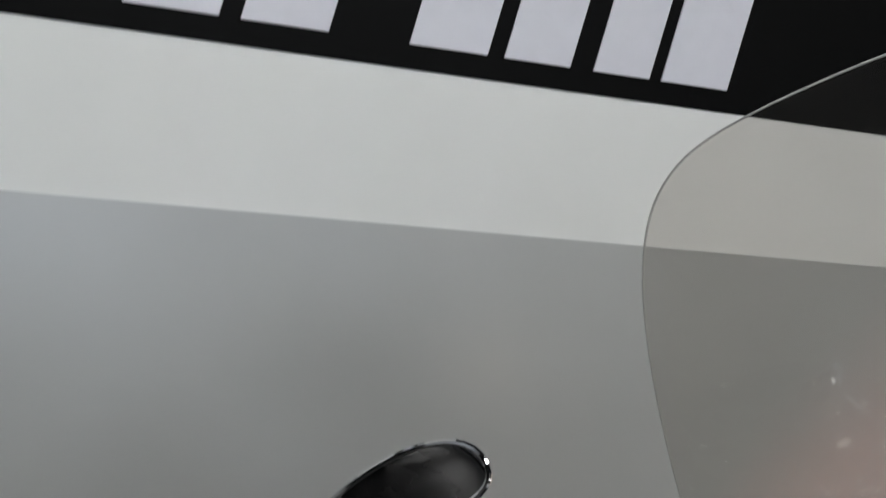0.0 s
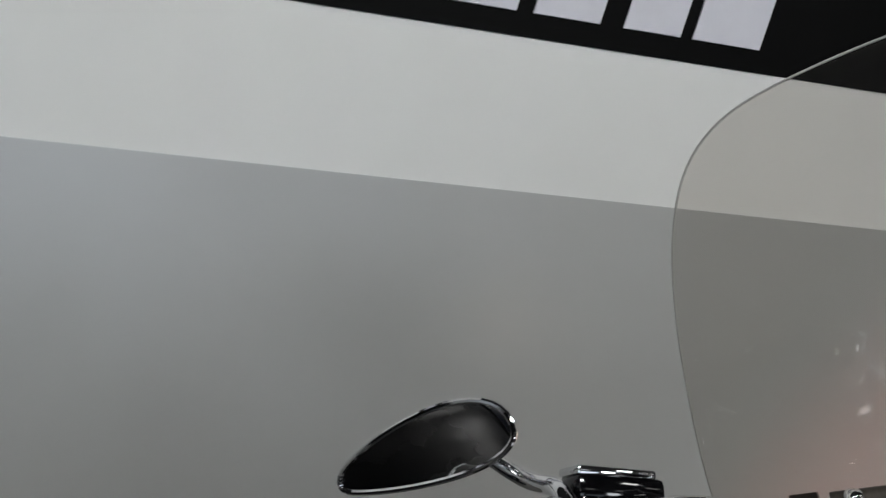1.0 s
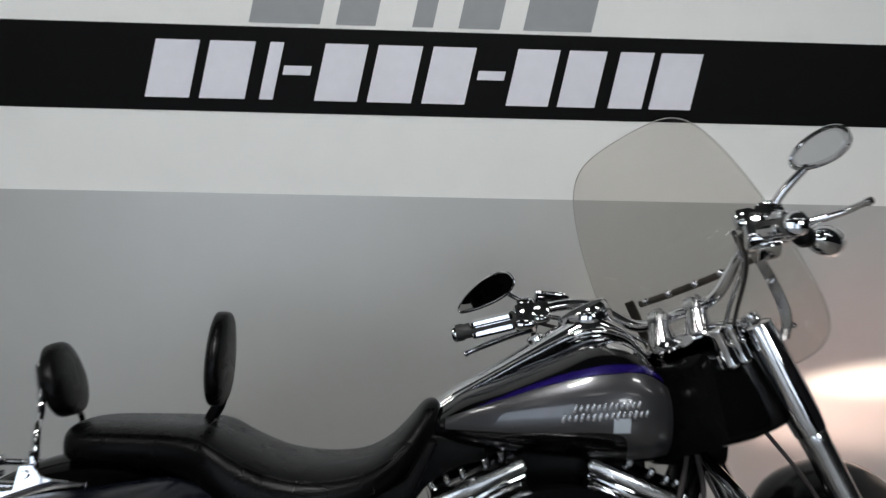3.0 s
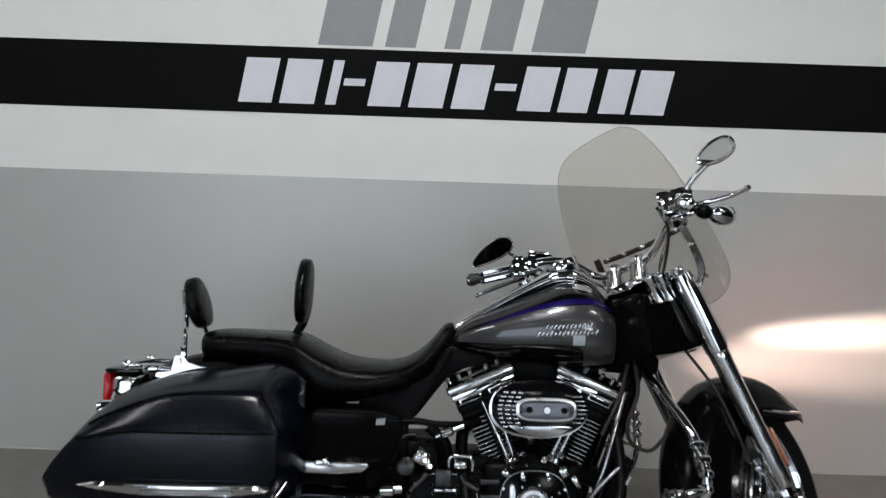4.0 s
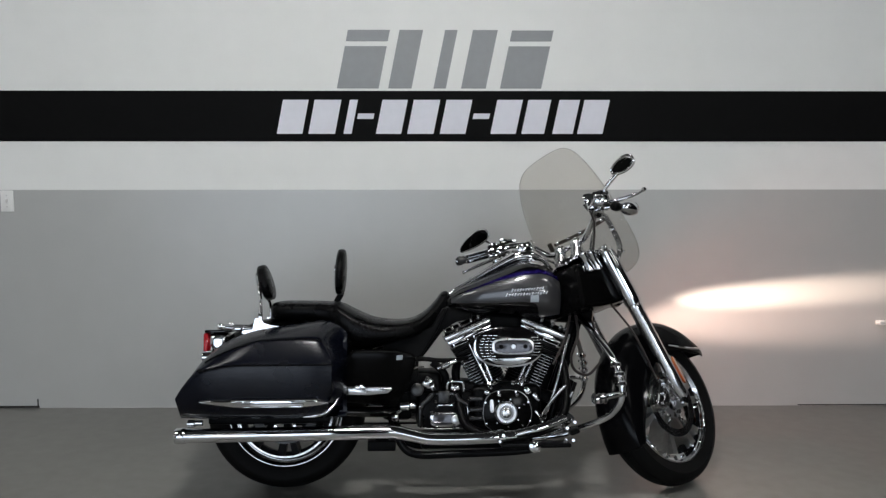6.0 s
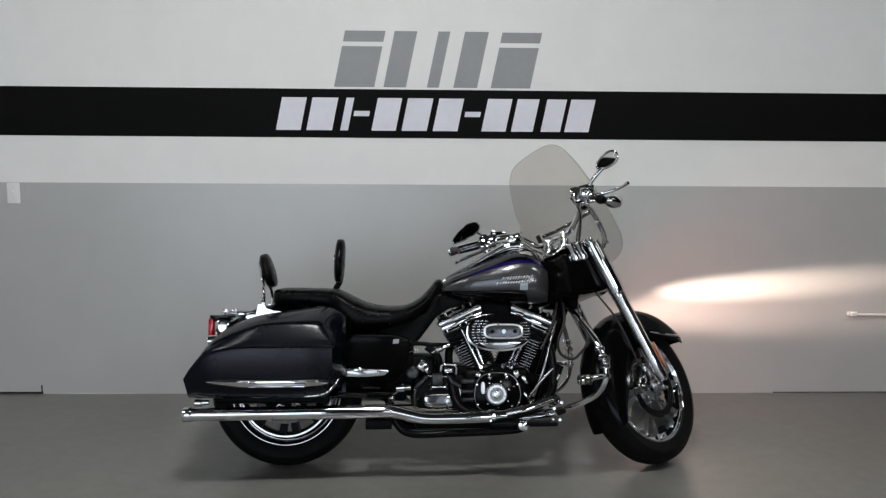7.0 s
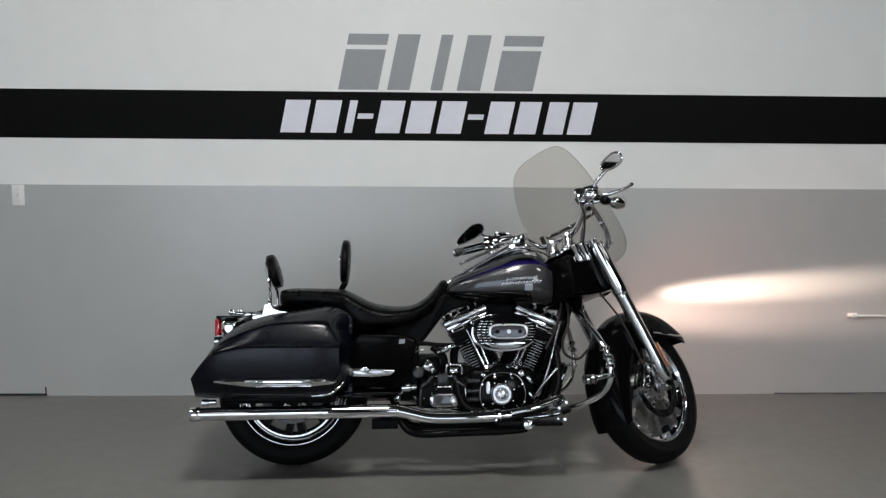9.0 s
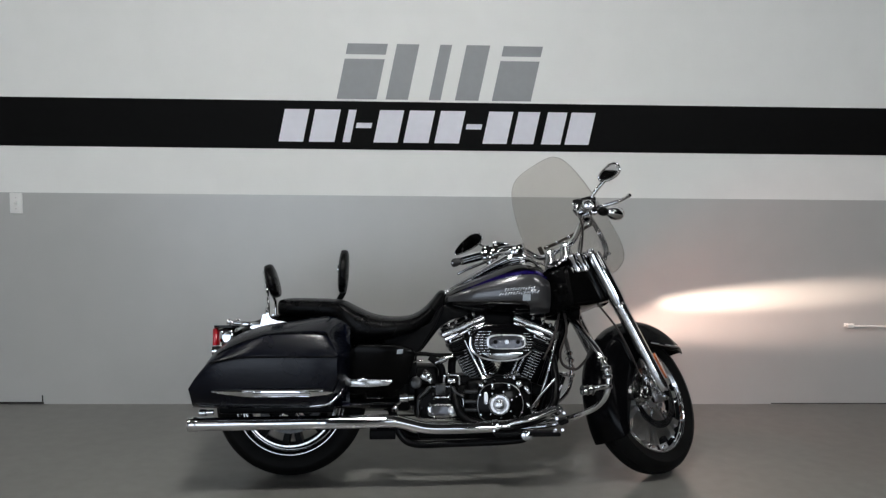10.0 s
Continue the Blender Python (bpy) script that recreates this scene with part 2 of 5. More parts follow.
def slab(poly, y0, y1, bev=0.0):
    """An outline of (x, z) made solid between two depths."""
    bm = bmesh.new()
    a = [bm.verts.new((x, y0, z)) for x, z in poly]
    b = [bm.verts.new((x, y1, z)) for x, z in poly]
    bm.faces.new(a)
    bm.faces.new(b[::-1])
    for i in range(len(poly)):
        j = (i + 1) % len(poly)
        bm.faces.new((a[i], b[i], b[j], a[j]))
    if bev:
        bmesh.ops.recalc_face_normals(bm, faces=bm.faces)
        bmesh.ops.bevel(bm, geom=bm.edges[:], offset=bev, segments=2, affect="EDGES", profile=0.5)
    return bm


# ---- the room ----
def structure(name, bm, material, label, category):
    return tagged(part(name, bm, material), label, category, kind="structure")


X0, X1, Y0, H = -6.0, 6.5, -9.0, 3.9
GREY_TOP = 1.187
structure("wall_north", block(X0, X1, 0, 0.15, GREY_TOP, H), M_WHITE, "smooth white painted upper wall behind the motorcycle", "wall")
lower = structure("wall_north_dado", block(X0, X1, -0.003, 0.15, 0, GREY_TOP), M_GREY, "grey satin painted lower half of the wall", "wall")
# Unseen side wall with dado and stripe, added for the right mirror to reflect.
structure("wall_west", block(X0 - 0.15, X0, Y0, 0.15, GREY_TOP, H), M_WHITE, "unseen white upper side wall added for reflections", "wall")
structure("wall_west_dado", block(X0 - 0.15, X0 + 0.003, Y0, 0.15, 0, GREY_TOP), M_GREY, "unseen grey lower side wall added for reflections", "wall")
structure("trim_stripe_west", block(X0 - 0.001, X0 + 0.002, Y0, -0.002, 1.442, 1.706), M_STRIPE, "unseen black stripe added on the side wall for the mirror to reflect", "stripe")
structure("wall_east", block(X1, X1 + 0.15, Y0, 0.15, 0, H), M_UNLIT_ROOM, "unseen near-black side wall standing for an unlit room", "wall")
structure("wall_south", join(block(X0, -3.88, Y0 - 0.15, Y0, 0, 2.25), block(0.08, 1.15, Y0 - 0.15, Y0, 0, 2.25), block(3.11, X1, Y0 - 0.15, Y0, 0, 2.25), block(X0, X1, Y0 - 0.15, Y0, 3.55, H), *[block(a, b, Y0 - 0.15, Y0, 2.25, 3.55) for a, b in ((X0, -3.88), (0.08, 3.4), (4.9, X1))], block(-3.88, 0.08, Y0 - 0.15, Y0, 2.985, 3.55)), M_UNLIT_ROOM, "unseen near-black rear wall with a high window, standing for an unlit room", "wall")
# Unseen glowing pane added behind the view for glints on the motorcycle.
w = tagged(new("window_1"), "unseen high frosted window added for its glow and reflection", "window", kind="structure")
w.matrix_world = pose(4.15, Y0 - 0.08, 2.9)
part("pane", block(-0.74, 0.74, -0.004, 0.004, -0.64, 0.64), M_DAY, w)
part("window_frame", join(block(-0.75, 0.75, -0.03, 0.03, -0.65, -0.61), block(-0.75, 0.75, -0.03, 0.03, 0.61, 0.65), block(-0.75, -0.71, -0.03, 0.03, -0.61, 0.61), block(0.71, 0.75, -0.03, 0.03, -0.61, 0.61)), M_STEEL, w)
# Unseen doors placed from bluish reflections; door_2 glows weaker to keep chrome from whitening.
for nm, x, bays, rows in (("door_1", -3.88, 4, 4), ("door_2", 1.15, 2, 3)):
    d = tagged(new(nm), "unseen wide door of frosted panes standing for bluish daylight behind the view", "door", kind="structure")
    d.matrix_world = pose(x, Y0 - 0.08, 0)
    for i in range(bays):
        for k in range(rows):
            part("pane", block(0.04 + i * 0.98, 0.98 + i * 0.98, -0.004, 0.004, 0.03 + k * 0.735, 0.745 + k * 0.735), M_DOOR_DAY if x < 0 else M_DOOR_DIM, d)
    for i in range(bays + 1):
        part("stile", block(i * 0.98, 0.04 + i * 0.98, -0.03, 0.03, 0, 0.045 + rows * 0.735), M_STEEL, d)
structure("ceiling", block(X0, X1, Y0, 0.0, H, H + 0.15), M_CEIL, "unseen ceiling coloured dark to stand for an unlit one", "ceiling")
structure("floor", block(X0 - 0.15, X1 + 0.15, Y0 - 0.15, 0.15, -0.15, 0), M_FLOOR, "polished grey sealed concrete showroom floor", "floor")
structure("trim_stripe", block(X0, X1, -0.002, 0.001, 1.442, 1.706), M_STRIPE, "broad black painted stripe along the white wall", "stripe")
structure("trim_floor_gap", block(X0, -1.735, -0.006, -0.001, 0.0005, 0.012), M_DARKGAP, "dark gap where the wall panel meets the floor", "gap")
structure("trim_floor_gap", block(2.42, X1, -0.006, -0.001, 0.0005, 0.006), M_DARKGAP, "thin dark gap where the wall panel meets the floor", "gap")
structure("trim_panel_joint", block(-1.745, -1.738, -0.0055, -0.001, 0.012, 0.05), M_DARKGAP, "short dark notch at the foot of the wall", "notch")
rng = random.Random(4)
xs = np.linspace(-1.72, 6.4, 60)
caulk = skin([[(x, -0.0035, 0.0), (x, -0.006 - 0.002 * rng.random(), 0.0), (x, -0.0036, 0.002 + 0.003 * rng.random())] for x in xs])
structure("baseboard", caulk, M_GREY, "thin uneven bead of grey sealant at the foot of the wall", "sealant")


# ---- wall signs: plain shapes and bars ----
def slanted(x0, x1, z0, z1, depth=0.004, shear=0.205, zref=None, back=-0.0025):
    zr = z0 if zref is None else zref
    q = [(x0 + (z0 - zr) * shear, z0), (x1 + (z0 - zr) * shear, z0), (x1 + (z1 - zr) * shear, z1), (x0 + (z1 - zr) * shear, z1)]
    return slab(q, back - depth, back)


upper_sign = thing("wall_sign", "row of slanted grey vinyl shapes on the white wall", "sign")
for x0, x1, z0, z1 in ((-0.092, 0.127, 1.718, 1.936), (-0.092, 0.127, 1.961, 2.019), (0.177, 0.300, 1.718, 2.019), (0.415, 0.480, 1.718, 2.019),
                       (0.560, 0.690, 1.718, 2.019), (0.765, 0.982, 1.718, 1.936), (0.765, 0.982, 1.961, 2.017)):
    part("sign_shape", slanted(x0, x1, z0, z1, zref=1.718, back=0.001), M_SIGN_GREY, upper_sign)
lower_sign = thing("wall_sign", "row of slanted pale bars on the black stripe", "sign")
for x0, x1 in ((-0.411, -0.277), (-0.245, -0.105), (-0.060, -0.018), (0.111, 0.244), (0.276, 0.415), (0.448, 0.584), (0.716, 0.850), (0.880, 1.000),
               (1.044, 1.152), (1.176, 1.310)):
    part("sign_bar", slanted(x0, x1, 1.482, 1.659, back=-0.0015), M_SIGN_WHITE, lower_sign)
for x0, x1 in ((0.013, 0.098), (0.622, 0.708)):
    part("sign_dash", slanted(x0, x1, 1.560, 1.588, back=-0.0015), M_SIGN_WHITE, lower_sign)


# ---- small wall things ----
plate = thing("wall_switch", "white plastic wall switch plate on the grey wall", "switch", pose(-1.844, -0.003, 1.128))
part("cover_plate", block(-0.034, 0.034, -0.008, 0.001, -0.056, 0.056, 0.003), M_PLATE, plate)
part("toggle", cblock((0, -0.012, 0.003), (0.010, 0.016, 0.022), 0.002, (25, 0, 0)), M_PLATE, plate)
for z in (-0.030, 0.030):
    part("screw", disc((0, -0.0085, z), (0, 1, 0), 0.0035, 0.002, 10), M_STEEL, plate)
bolt = thing("door_bolt", "long pale metal slide bolt on the grey wall", "bolt", pose(2.82, -0.003, 0.464))
part("rod", tube([(0, -0.018, 0), (0.6, -0.018, -0.006)], 0.006, 10), M_PLATE, bolt)
for x in (0.035, 0.31, 0.56):
    part("bracket", join(block(x - 0.016, x + 0.016, -0.028, -0.006, -0.011, 0.010, 0.003), block(x - 0.03, x + 0.03, -0.006, 0.001, -0.012, 0.012, 0.002)), M_PLATE, bolt)
part("knob", tube([(0.01, -0.018, 0), (0.01, -0.045, 0.004)], 0.006, 10), M_PLATE, bolt)


# ---- ceiling lamps ----
def ceiling_light(x, y, length, width, glow):
    t = thing("ceiling_light", "long white ceiling lamp with a bright diffuser", "lamp", pose(x, y, H), "ceiling lamps")
    part("housing", block(-length / 2 - 0.02, length / 2 + 0.02, -width / 2 - 0.02, width / 2 + 0.02, -0.07, 0.0, 0.006), M_PLATE, t)
    part("diffuser", block(-length / 2, length / 2, -width / 2, width / 2, -0.085, -0.072), glow, t)


for x, y, length, glow in ((0.25, -2.9, 0.62, M_TUBE_HI), (-2.7, -2.9, 1.45, M_TUBE), (3.2, -2.9, 0.88, M_TUBE), (-4.9, -3.7, 1.25, M_TUBE_MID), (5.4, -3.7, 1.25, M_TUBE_MID),
                           (-4.3, -6.6, 1.25, M_TUBE_MID), (-1.6, -6.6, 1.25, M_TUBE_MID), (1.25, -6.6, 1.25, M_TUBE_MID), (4.2, -6.6, 1.25, M_TUBE_MID)):
    ceiling_light(x, y, length, 0.32, glow)


# ---- the motorcycle: x ahead, y to its left, z up from the rear tyre's contact ----
BIKE = Matrix.Translation((-0.193, -1.112, 0.002)) @ pose(0, 0, 0, 0, 0, 1.84) @ pose(0, 0, 0, -10.0, 0, 0)
bike = thing("motorcycle", "black and grey touring motorcycle with chrome parts leaning on its stand", "motorcycle", BIKE)
RAKE = radians(29)
P0 = Vector((1.7465, 0, 0))
STEER = Matrix.Translation(P0) @ Matrix.Rotation(radians(40), 4, Vector((-math.sin(RAKE), 0, math.cos(RAKE)))) @ Matrix.Translation(-P0)


def bp(name, bm, material, parent=bike, label="", sharp=38):
    return part(name, bm, material, parent, label, sharp)


def sp(name, bm, material, parent=bike, label="", sharp=38):
    """A part that turns with the fork."""
    return part(name, xf(bm, STEER), material, parent, label, sharp)


def nb(name, bm, material, parent=bike, label="", sharp=38):
    return sp(name, xf(bm, Matrix.Translation((0.034, 0, 0.013))), material, parent, label, sharp)


def hb(name, bm, material, parent=bike, label="", sharp=38):
    return sp(name, xf(bm, Matrix.Translation((0.032, 0, 0.018))), material, parent, label, sharp)


def tyre(c, R, hw, rim):
    half = [(-hw * 0.72, rim), (-hw * 0.80, rim + 0.012), (-hw, rim + 0.045), (-hw * 0.98, R - 0.040), (-hw * 0.86, R - 0.020), (-hw * 0.60, R - 0.007)]
    prof = half + [(-hw * 0.32, R - 0.002), (-hw * 0.30, R - 0.007), (-hw * 0.27, R - 0.007), (-hw * 0.25, R - 0.001), (0, R)]
    prof = prof + [(-h, r) for h, r in prof[-2::-1]]
    prof += [(hw * 0.5, rim - 0.004), (-hw * 0.5, rim - 0.004)]
    return lathe(prof, c, (0, 1, 0), 72, loop=True)


def wheel(name, c, R, hw, rim, spokes, put, label, spoke_mat):
    w = put(name, lathe([(-hw * 0.66, rim + 0.006), (-hw * 0.72, rim + 0.004), (-hw * 0.72, rim - 0.006), (-hw * 0.55, rim - 0.012), (-hw * 0.45, rim - 0.034),
                         (hw * 0.45, rim - 0.034), (hw * 0.55, rim - 0.012), (hw * 0.72, rim - 0.006), (hw * 0.72, rim + 0.004), (hw * 0.66, rim + 0.006)],
                        c, (0, 1, 0), 72, loop=True), M_CHROME, bike, label)
    put("tyre", tyre(c, R, hw, rim), M_RUBBER, w)
    for sd in (-1, 1):
        put("rim_lip", lathe([(sd * hw * 0.74 + 0.0055 * math.cos(t), rim - 0.001 + 0.0055 * math.sin(t)) for t in np.linspace(0, 2 * math.pi, 10, endpoint=False)], c, (0, 1, 0), 72, loop=True), M_CHROME, w)
    put("hub", lathe([(-hw * 1.05, 0.022), (-hw, 0.034), (-hw * 0.7, 0.040), (-hw * 0.5, 0.052), (hw * 0.5, 0.052), (hw * 0.7, 0.04), (hw, 0.034), (hw * 1.05, 0.022)], c, (0, 1, 0), 28), M_CHROME, w)
    put("rim_well", lathe([(-0.012, rim - 0.032), (-0.012, rim - 0.050), (0.012, rim - 0.050), (0.012, rim - 0.032)], c, (0, 1, 0), 60, loop=True), M_SATIN, w)
    for i in range(spokes):
        a = 2 * math.pi * (i + 0.3) / spokes
        for s in (-1, 1):
            d0 = Vector((math.cos(a), 0, math.sin(a)))
            d1 = Vector((math.cos(a + s * 0.17), 0, math.sin(a + s * 0.17)))
            t0 = Vector((-d0.z, 0, d0.x))
            t1 = Vector((-d1.z, 0, d1.x))
            C = Vector(c)
            rings = []
            for r, d, t, w2, th in ((0.040, d0, t0, 0.011, 0.040), (0.085, d0 * 0.5 + d1 * 0.5, t0, 0.010, 0.042), (rim - 0.034, d1, t1, 0.015, 0.044)):
                m = C + d * r
                rings.append([m + t * w2 + Vector((0, -th, 0)), m + t * w2 * 1.2, m + t * w2 + Vector((0, th, 0)),
                              m - t * w2 + Vector((0, th, 0)), m - t * w2 * 1.2, m - t * w2 + Vector((0, -th, 0))])
            put("spoke", skin(rings), spoke_mat, w)
    return w


def brake_disc(c, side, w, put, carrier_mat=M_CHROME, ring_mat=M_CHROME_D):
    prof = [(-0.0025, 0.106), (-0.0025, 0.138), (0.0025, 0.138), (0.0025, 0.106)]
    d = put("brake_disc", lathe(prof, (c[0], side, c[2]), (0, 1, 0), 48, loop=True), ring_mat, w)
    put("disc_carrier", lathe([(-0.004, 0.03), (-0.004, 0.060), (0.004, 0.060), (0.004, 0.03)], (c[0], side, c[2]), (0, 1, 0), 36, loop=True), carrier_mat, w)
    for i in range(6):
        a = math.pi * 2 * i / 6
        ca, sa = math.cos(a), math.sin(a)
        put("disc_arm", tube([(c[0] + 0.055 * ca, side, c[2] + 0.055 * sa), (c[0] + 0.106 * ca, side, c[2] + 0.106 * sa)], 0.006, 8), M_CHROME, w)
        put("disc_bolt", disc((c[0] + 0.078 * math.cos(a), side + math.copysign(0.006, side), c[2] + 0.078 * math.sin(a)), (0, 1, 0), 0.008, 0.008, 10), M_CHROME, w)


RW = (0.0, 0, 0.325)
FW = (1.561, 0, 0.3040)
rear_wheel = wheel("rear_wheel", RW, 0.325, 0.076, 0.232, 7, bp, "chrome cast rear wheel with a black tyre", M_SATIN)
bp("rotor_edge", lathe([(-0.005, 0.190), (-0.005, 0.197), (0.004, 0.198), (0.004, 0.188)], (0, -0.062, 0.325), (0, 1, 0), 64, loop=True), M_CHROME_D, rear_wheel)
for i in range(40):
    a = 2 * math.pi * i / 40
    bp("rotor_stud", disc((0.1915 * math.cos(a), -0.068, 0.325 + 0.1915 * math.sin(a)), (0, 1, 0), 0.0034, 0.006, 8), M_CHROME_D, rear_wheel)
brake_disc(RW, -0.072, rear_wheel, bp, M_SATIN, M_EDGE)
front_wheel = wheel("front_wheel", FW, 0.3245, 0.062, 0.238, 6, sp, "chrome cast front wheel with a black tyre", M_POLISH_D)
for i in range(14):
    a = 2 * math.pi * i / 14
    sp("rim_rivet", disc((FW[0] + 0.214 * math.cos(a), -0.034, FW[2] + 0.214 * math.sin(a)), (0, 1, 0), 0.005, 0.010, 8), M_CHROME, front_wheel)
brake_disc(FW, -0.070, front_wheel, sp, M_POLISH, M_CHROME_D)
brake_disc(FW, 0.070, front_wheel, sp, M_POLISH, M_CHROME_D)


def fender(c, spans, n=40):
    """spans: angle in degrees, crown radius, skirt radius, half width."""
    T = smooth_table(spans, 8)
    rings = []
    for a, rc, rs, hw in T:
        d = Vector((math.cos(radians(a)), 0, math.sin(radians(a))))
        C = Vector(c)
        ring = []
        for k in np.linspace(-1, 1, 21):
            y = hw * math.sin(k * math.pi / 2 * 1.0) if abs(k) < 0.72 else math.copysign(hw * (0.905 + 0.095 * (abs(k) - 0.72) / 0.28), k)
            if abs(k) < 0.72:
                r = rc - (rc - rs) * 0.30 * (1 - math.cos(k / 0.72 * math.pi / 2)) ** 1.2
            else:
                r = rc - (rc - rs) * (0.30 + 0.70 * (abs(k) - 0.72) / 0.28)
            ring.append(C + d * r + Vector((0, y, 0)))
        rings.append(ring)
    bm = skin(rings, cap=False, closed=False)
    bmesh.ops.recalc_face_normals(bm, faces=bm.faces)
    return bm


def thicken(ob, t):
    m = ob.modifiers.new("thickness", "SOLIDIFY")
    m.thickness, m.offset = t, -1
    return ob


front_fender = thicken(sp("front_fender", fender(FW, [(37, 0.396, 0.366, 0.070), (42, 0.393, 0.336, 0.084), (52, 0.390, 0.286, 0.092), (65, 0.386, 0.250, 0.097), (80, 0.376, 0.230, 0.099), (95, 0.366, 0.216, 0.1), (110, 0.359, 0.192, 0.100), (130, 0.343, 0.175, 0.100), (150, 0.336, 0.170, 0.100), (170, 0.333, 0.178, 0.099), (190, 0.333, 0.205, 0.098), (205, 0.335, 0.255, 0.096), (214, 0.337, 0.29, 0.094)]), M_FENDER, bike, "deep black gloss front fender"), 0.003)
sp("mud_flap", cblock((1.288, 0, 0.164), (0.008, 0.165, 0.085), 0.002, (0, -14, 0)), M_RUBBER, front_fender)
for s in (-1, 1):
    sp("fender_trim", tube([(1.842, s * 0.060, 0.558, 0.004), (1.815, s * 0.088, 0.551, 0.0065), (1.74, s * 0.0985, 0.546, 0.007), (1.66, s * 0.1025, 0.546, 0.006), (1.58, s * 0.1035, 0.548, 0.004)], None, 8), M_CHROME, front_fender)
sp("fender_tip_trim", tube([(1.842, -0.062, 0.558), (1.872, -0.035, 0.562), (1.884, 0.0, 0.563), (1.872, 0.035, 0.562), (1.842, 0.062, 0.558)], 0.0055, 8), M_CHROME, front_fender)
rear_fender = thicken(bp("rear_fender", fender(RW, [(15, 0.372, 0.30, 0.098), (50, 0.375, 0.30, 0.10), (90, 0.378, 0.30, 0.10), (130, 0.385, 0.30, 0.10), (158, 0.395, 0.33, 0.098), (168, 0.405, 0.36, 0.095)]), M_NACELLE, bike, "black gloss rear fender"), 0.003)


# fork
DIR = Vector((1.555 - 1.268, 0, 0.347 - 0.936)).normalized()
for s in (-1, 1):
    top = Vector((1.268, s * 0.127, 0.936))
    at = lambda d: top + DIR * d
    leg = sp("fork_slider", lathe([(0.235, 0.0255), (0.245, 0.0310), (0.275, 0.0312), (0.285, 0.0300), (0.45, 0.0295), (0.60, 0.030), (0.665, 0.031), (0.685, 0.024)], top, DIR, 24), M_ROCKER, bike, "polished fork slider")
    sp("fork_tube", lathe([(0.20, 0.0235), (0.30, 0.0235)], top, DIR, 20), M_CHROME, leg)
    sp("fork_cover", lathe([(0.0, 0.028), (0.006, 0.036), (0.03, 0.0375), (0.22, 0.0370), (0.252, 0.0345), (0.258, 0.028)], top, DIR, 28), M_CHROME, leg, "chrome fork cover")
    sp("fork_cap", lathe([(-0.022, 0.012), (-0.018, 0.017), (-0.004, 0.018), (0.004, 0.024)], top, DIR, 12), M_CHROME, leg)
    ax = at(0.655)
    sp("axle_clamp", tube([(ax.x, ax.y, ax.z), (1.565, s * 0.118, 0.330), (FW[0], s * 0.108, FW[2])], 0.021, 12), M_CHROME_D, leg)
    sp("axle_nut", disc((FW[0], s * 0.135, FW[2]), (0, 1, 0), 0.020, 0.022, 6), M_CHROME, leg)
    rc = at(0.580) + Vector((0.040, s * 0.016, 0.016))
    sp("reflector", oval_plate(rc, DIR, Vector((0, 1, 0)).cross(DIR) * 0.8 + Vector((0, s * 0.35, 0)), 0.062, 0.028, 0.010), M_AMBER, leg, "amber plastic reflector")
    cc = Vector((1.468, s * 0.088, 0.335))
    cal = sp("brake_caliper", join(cblock(cc, (0.062, 0.052, 0.125), 0.014, (0, 22, 0)), cblock(cc + Vector((0.02, 0, -0.01)), (0.045, 0.062, 0.075), 0.012, (0, 22, 0))), M_CHROME_D, bike, "polished front brake caliper")
    for dz in (-0.042, 0.0, 0.042):
        sp("caliper_bolt", disc(cc + Vector((-0.008 + dz * 0.4, s * 0.032, dz)), (0, 1, 0), 0.008, 0.012, 8), M_CHROME, cal)
    sp("brake_hose", tube([cc + Vector((-0.01, s * 0.01, 0.06)), cc + Vector((-0.05, s * 0.02, 0.14)), (1.375, s * 0.095, 0.60), (1.31, s * 0.06, 0.73)], 0.0045, 8), M_CABLE, cal)

# head stock, nacelle, clamps
nacelle = nb("headlamp_nacelle", skin([sring(x, 0, zc, hy, hz, 9.0, 48) for x, zc, hy, hz in ((1.075, 0.768, 0.085, 0.070), (1.085, 0.764, 0.096, 0.094), (1.19, 0.785, 0.106, 0.101), (1.28, 0.804, 0.109, 0.100), (1.345, 0.808, 0.104, 0.087), (1.365, 0.808, 0.085, 0.064))]), M_NACELLE, bike, "black gloss nacelle between the fork covers")
nb("nacelle_top", skin([sring(x, 0, zc, hy, hz, 2.6) for x, zc, hy, hz in ((1.115, 0.900, 0.05, 0.012), (1.15, 0.912, 0.095, 0.022), (1.23, 0.925, 0.118, 0.030), (1.30, 0.918, 0.115, 0.030), (1.36, 0.895, 0.09, 0.022), (1.375, 0.885, 0.05, 0.01))]), M_CHROME, nacelle, "chrome nacelle top cover")
for s in (-1, 1):
    for x, z in ((1.125, 0.872), (1.175, 0.885), (1.275, 0.893)):
        nb("mount_post", lathe([(-0.052, 0.014), (-0.046, 0.019), (0.018, 0.019), (0.022, 0.022), (0.030, 0.022), (0.034, 0.013)], (x, s * 0.105, z), -DIR, 16), M_CHROME, nacelle)
        nb("mount_bolt", disc((x, s * 0.124, z - 0.004), (0, 1, 0), 0.008, 0.012, 8), M_CHROME, nacelle)
    nb("nacelle_wing", cblock((1.16, s * 0.10, 0.845), (0.11, 0.012, 0.030), 0.005, (0, -14, 0)), M_CHROME_D, nacelle)
bp("head_stock", join(tube([(1.262, 0, 0.90), (1.335, 0, 0.755)], 0.034, 18), tube([(1.29, 0, 0.79), (1.16, 0, 0.76), (1.05, 0, 0.73)], 0.032, 14)), M_BLACK)
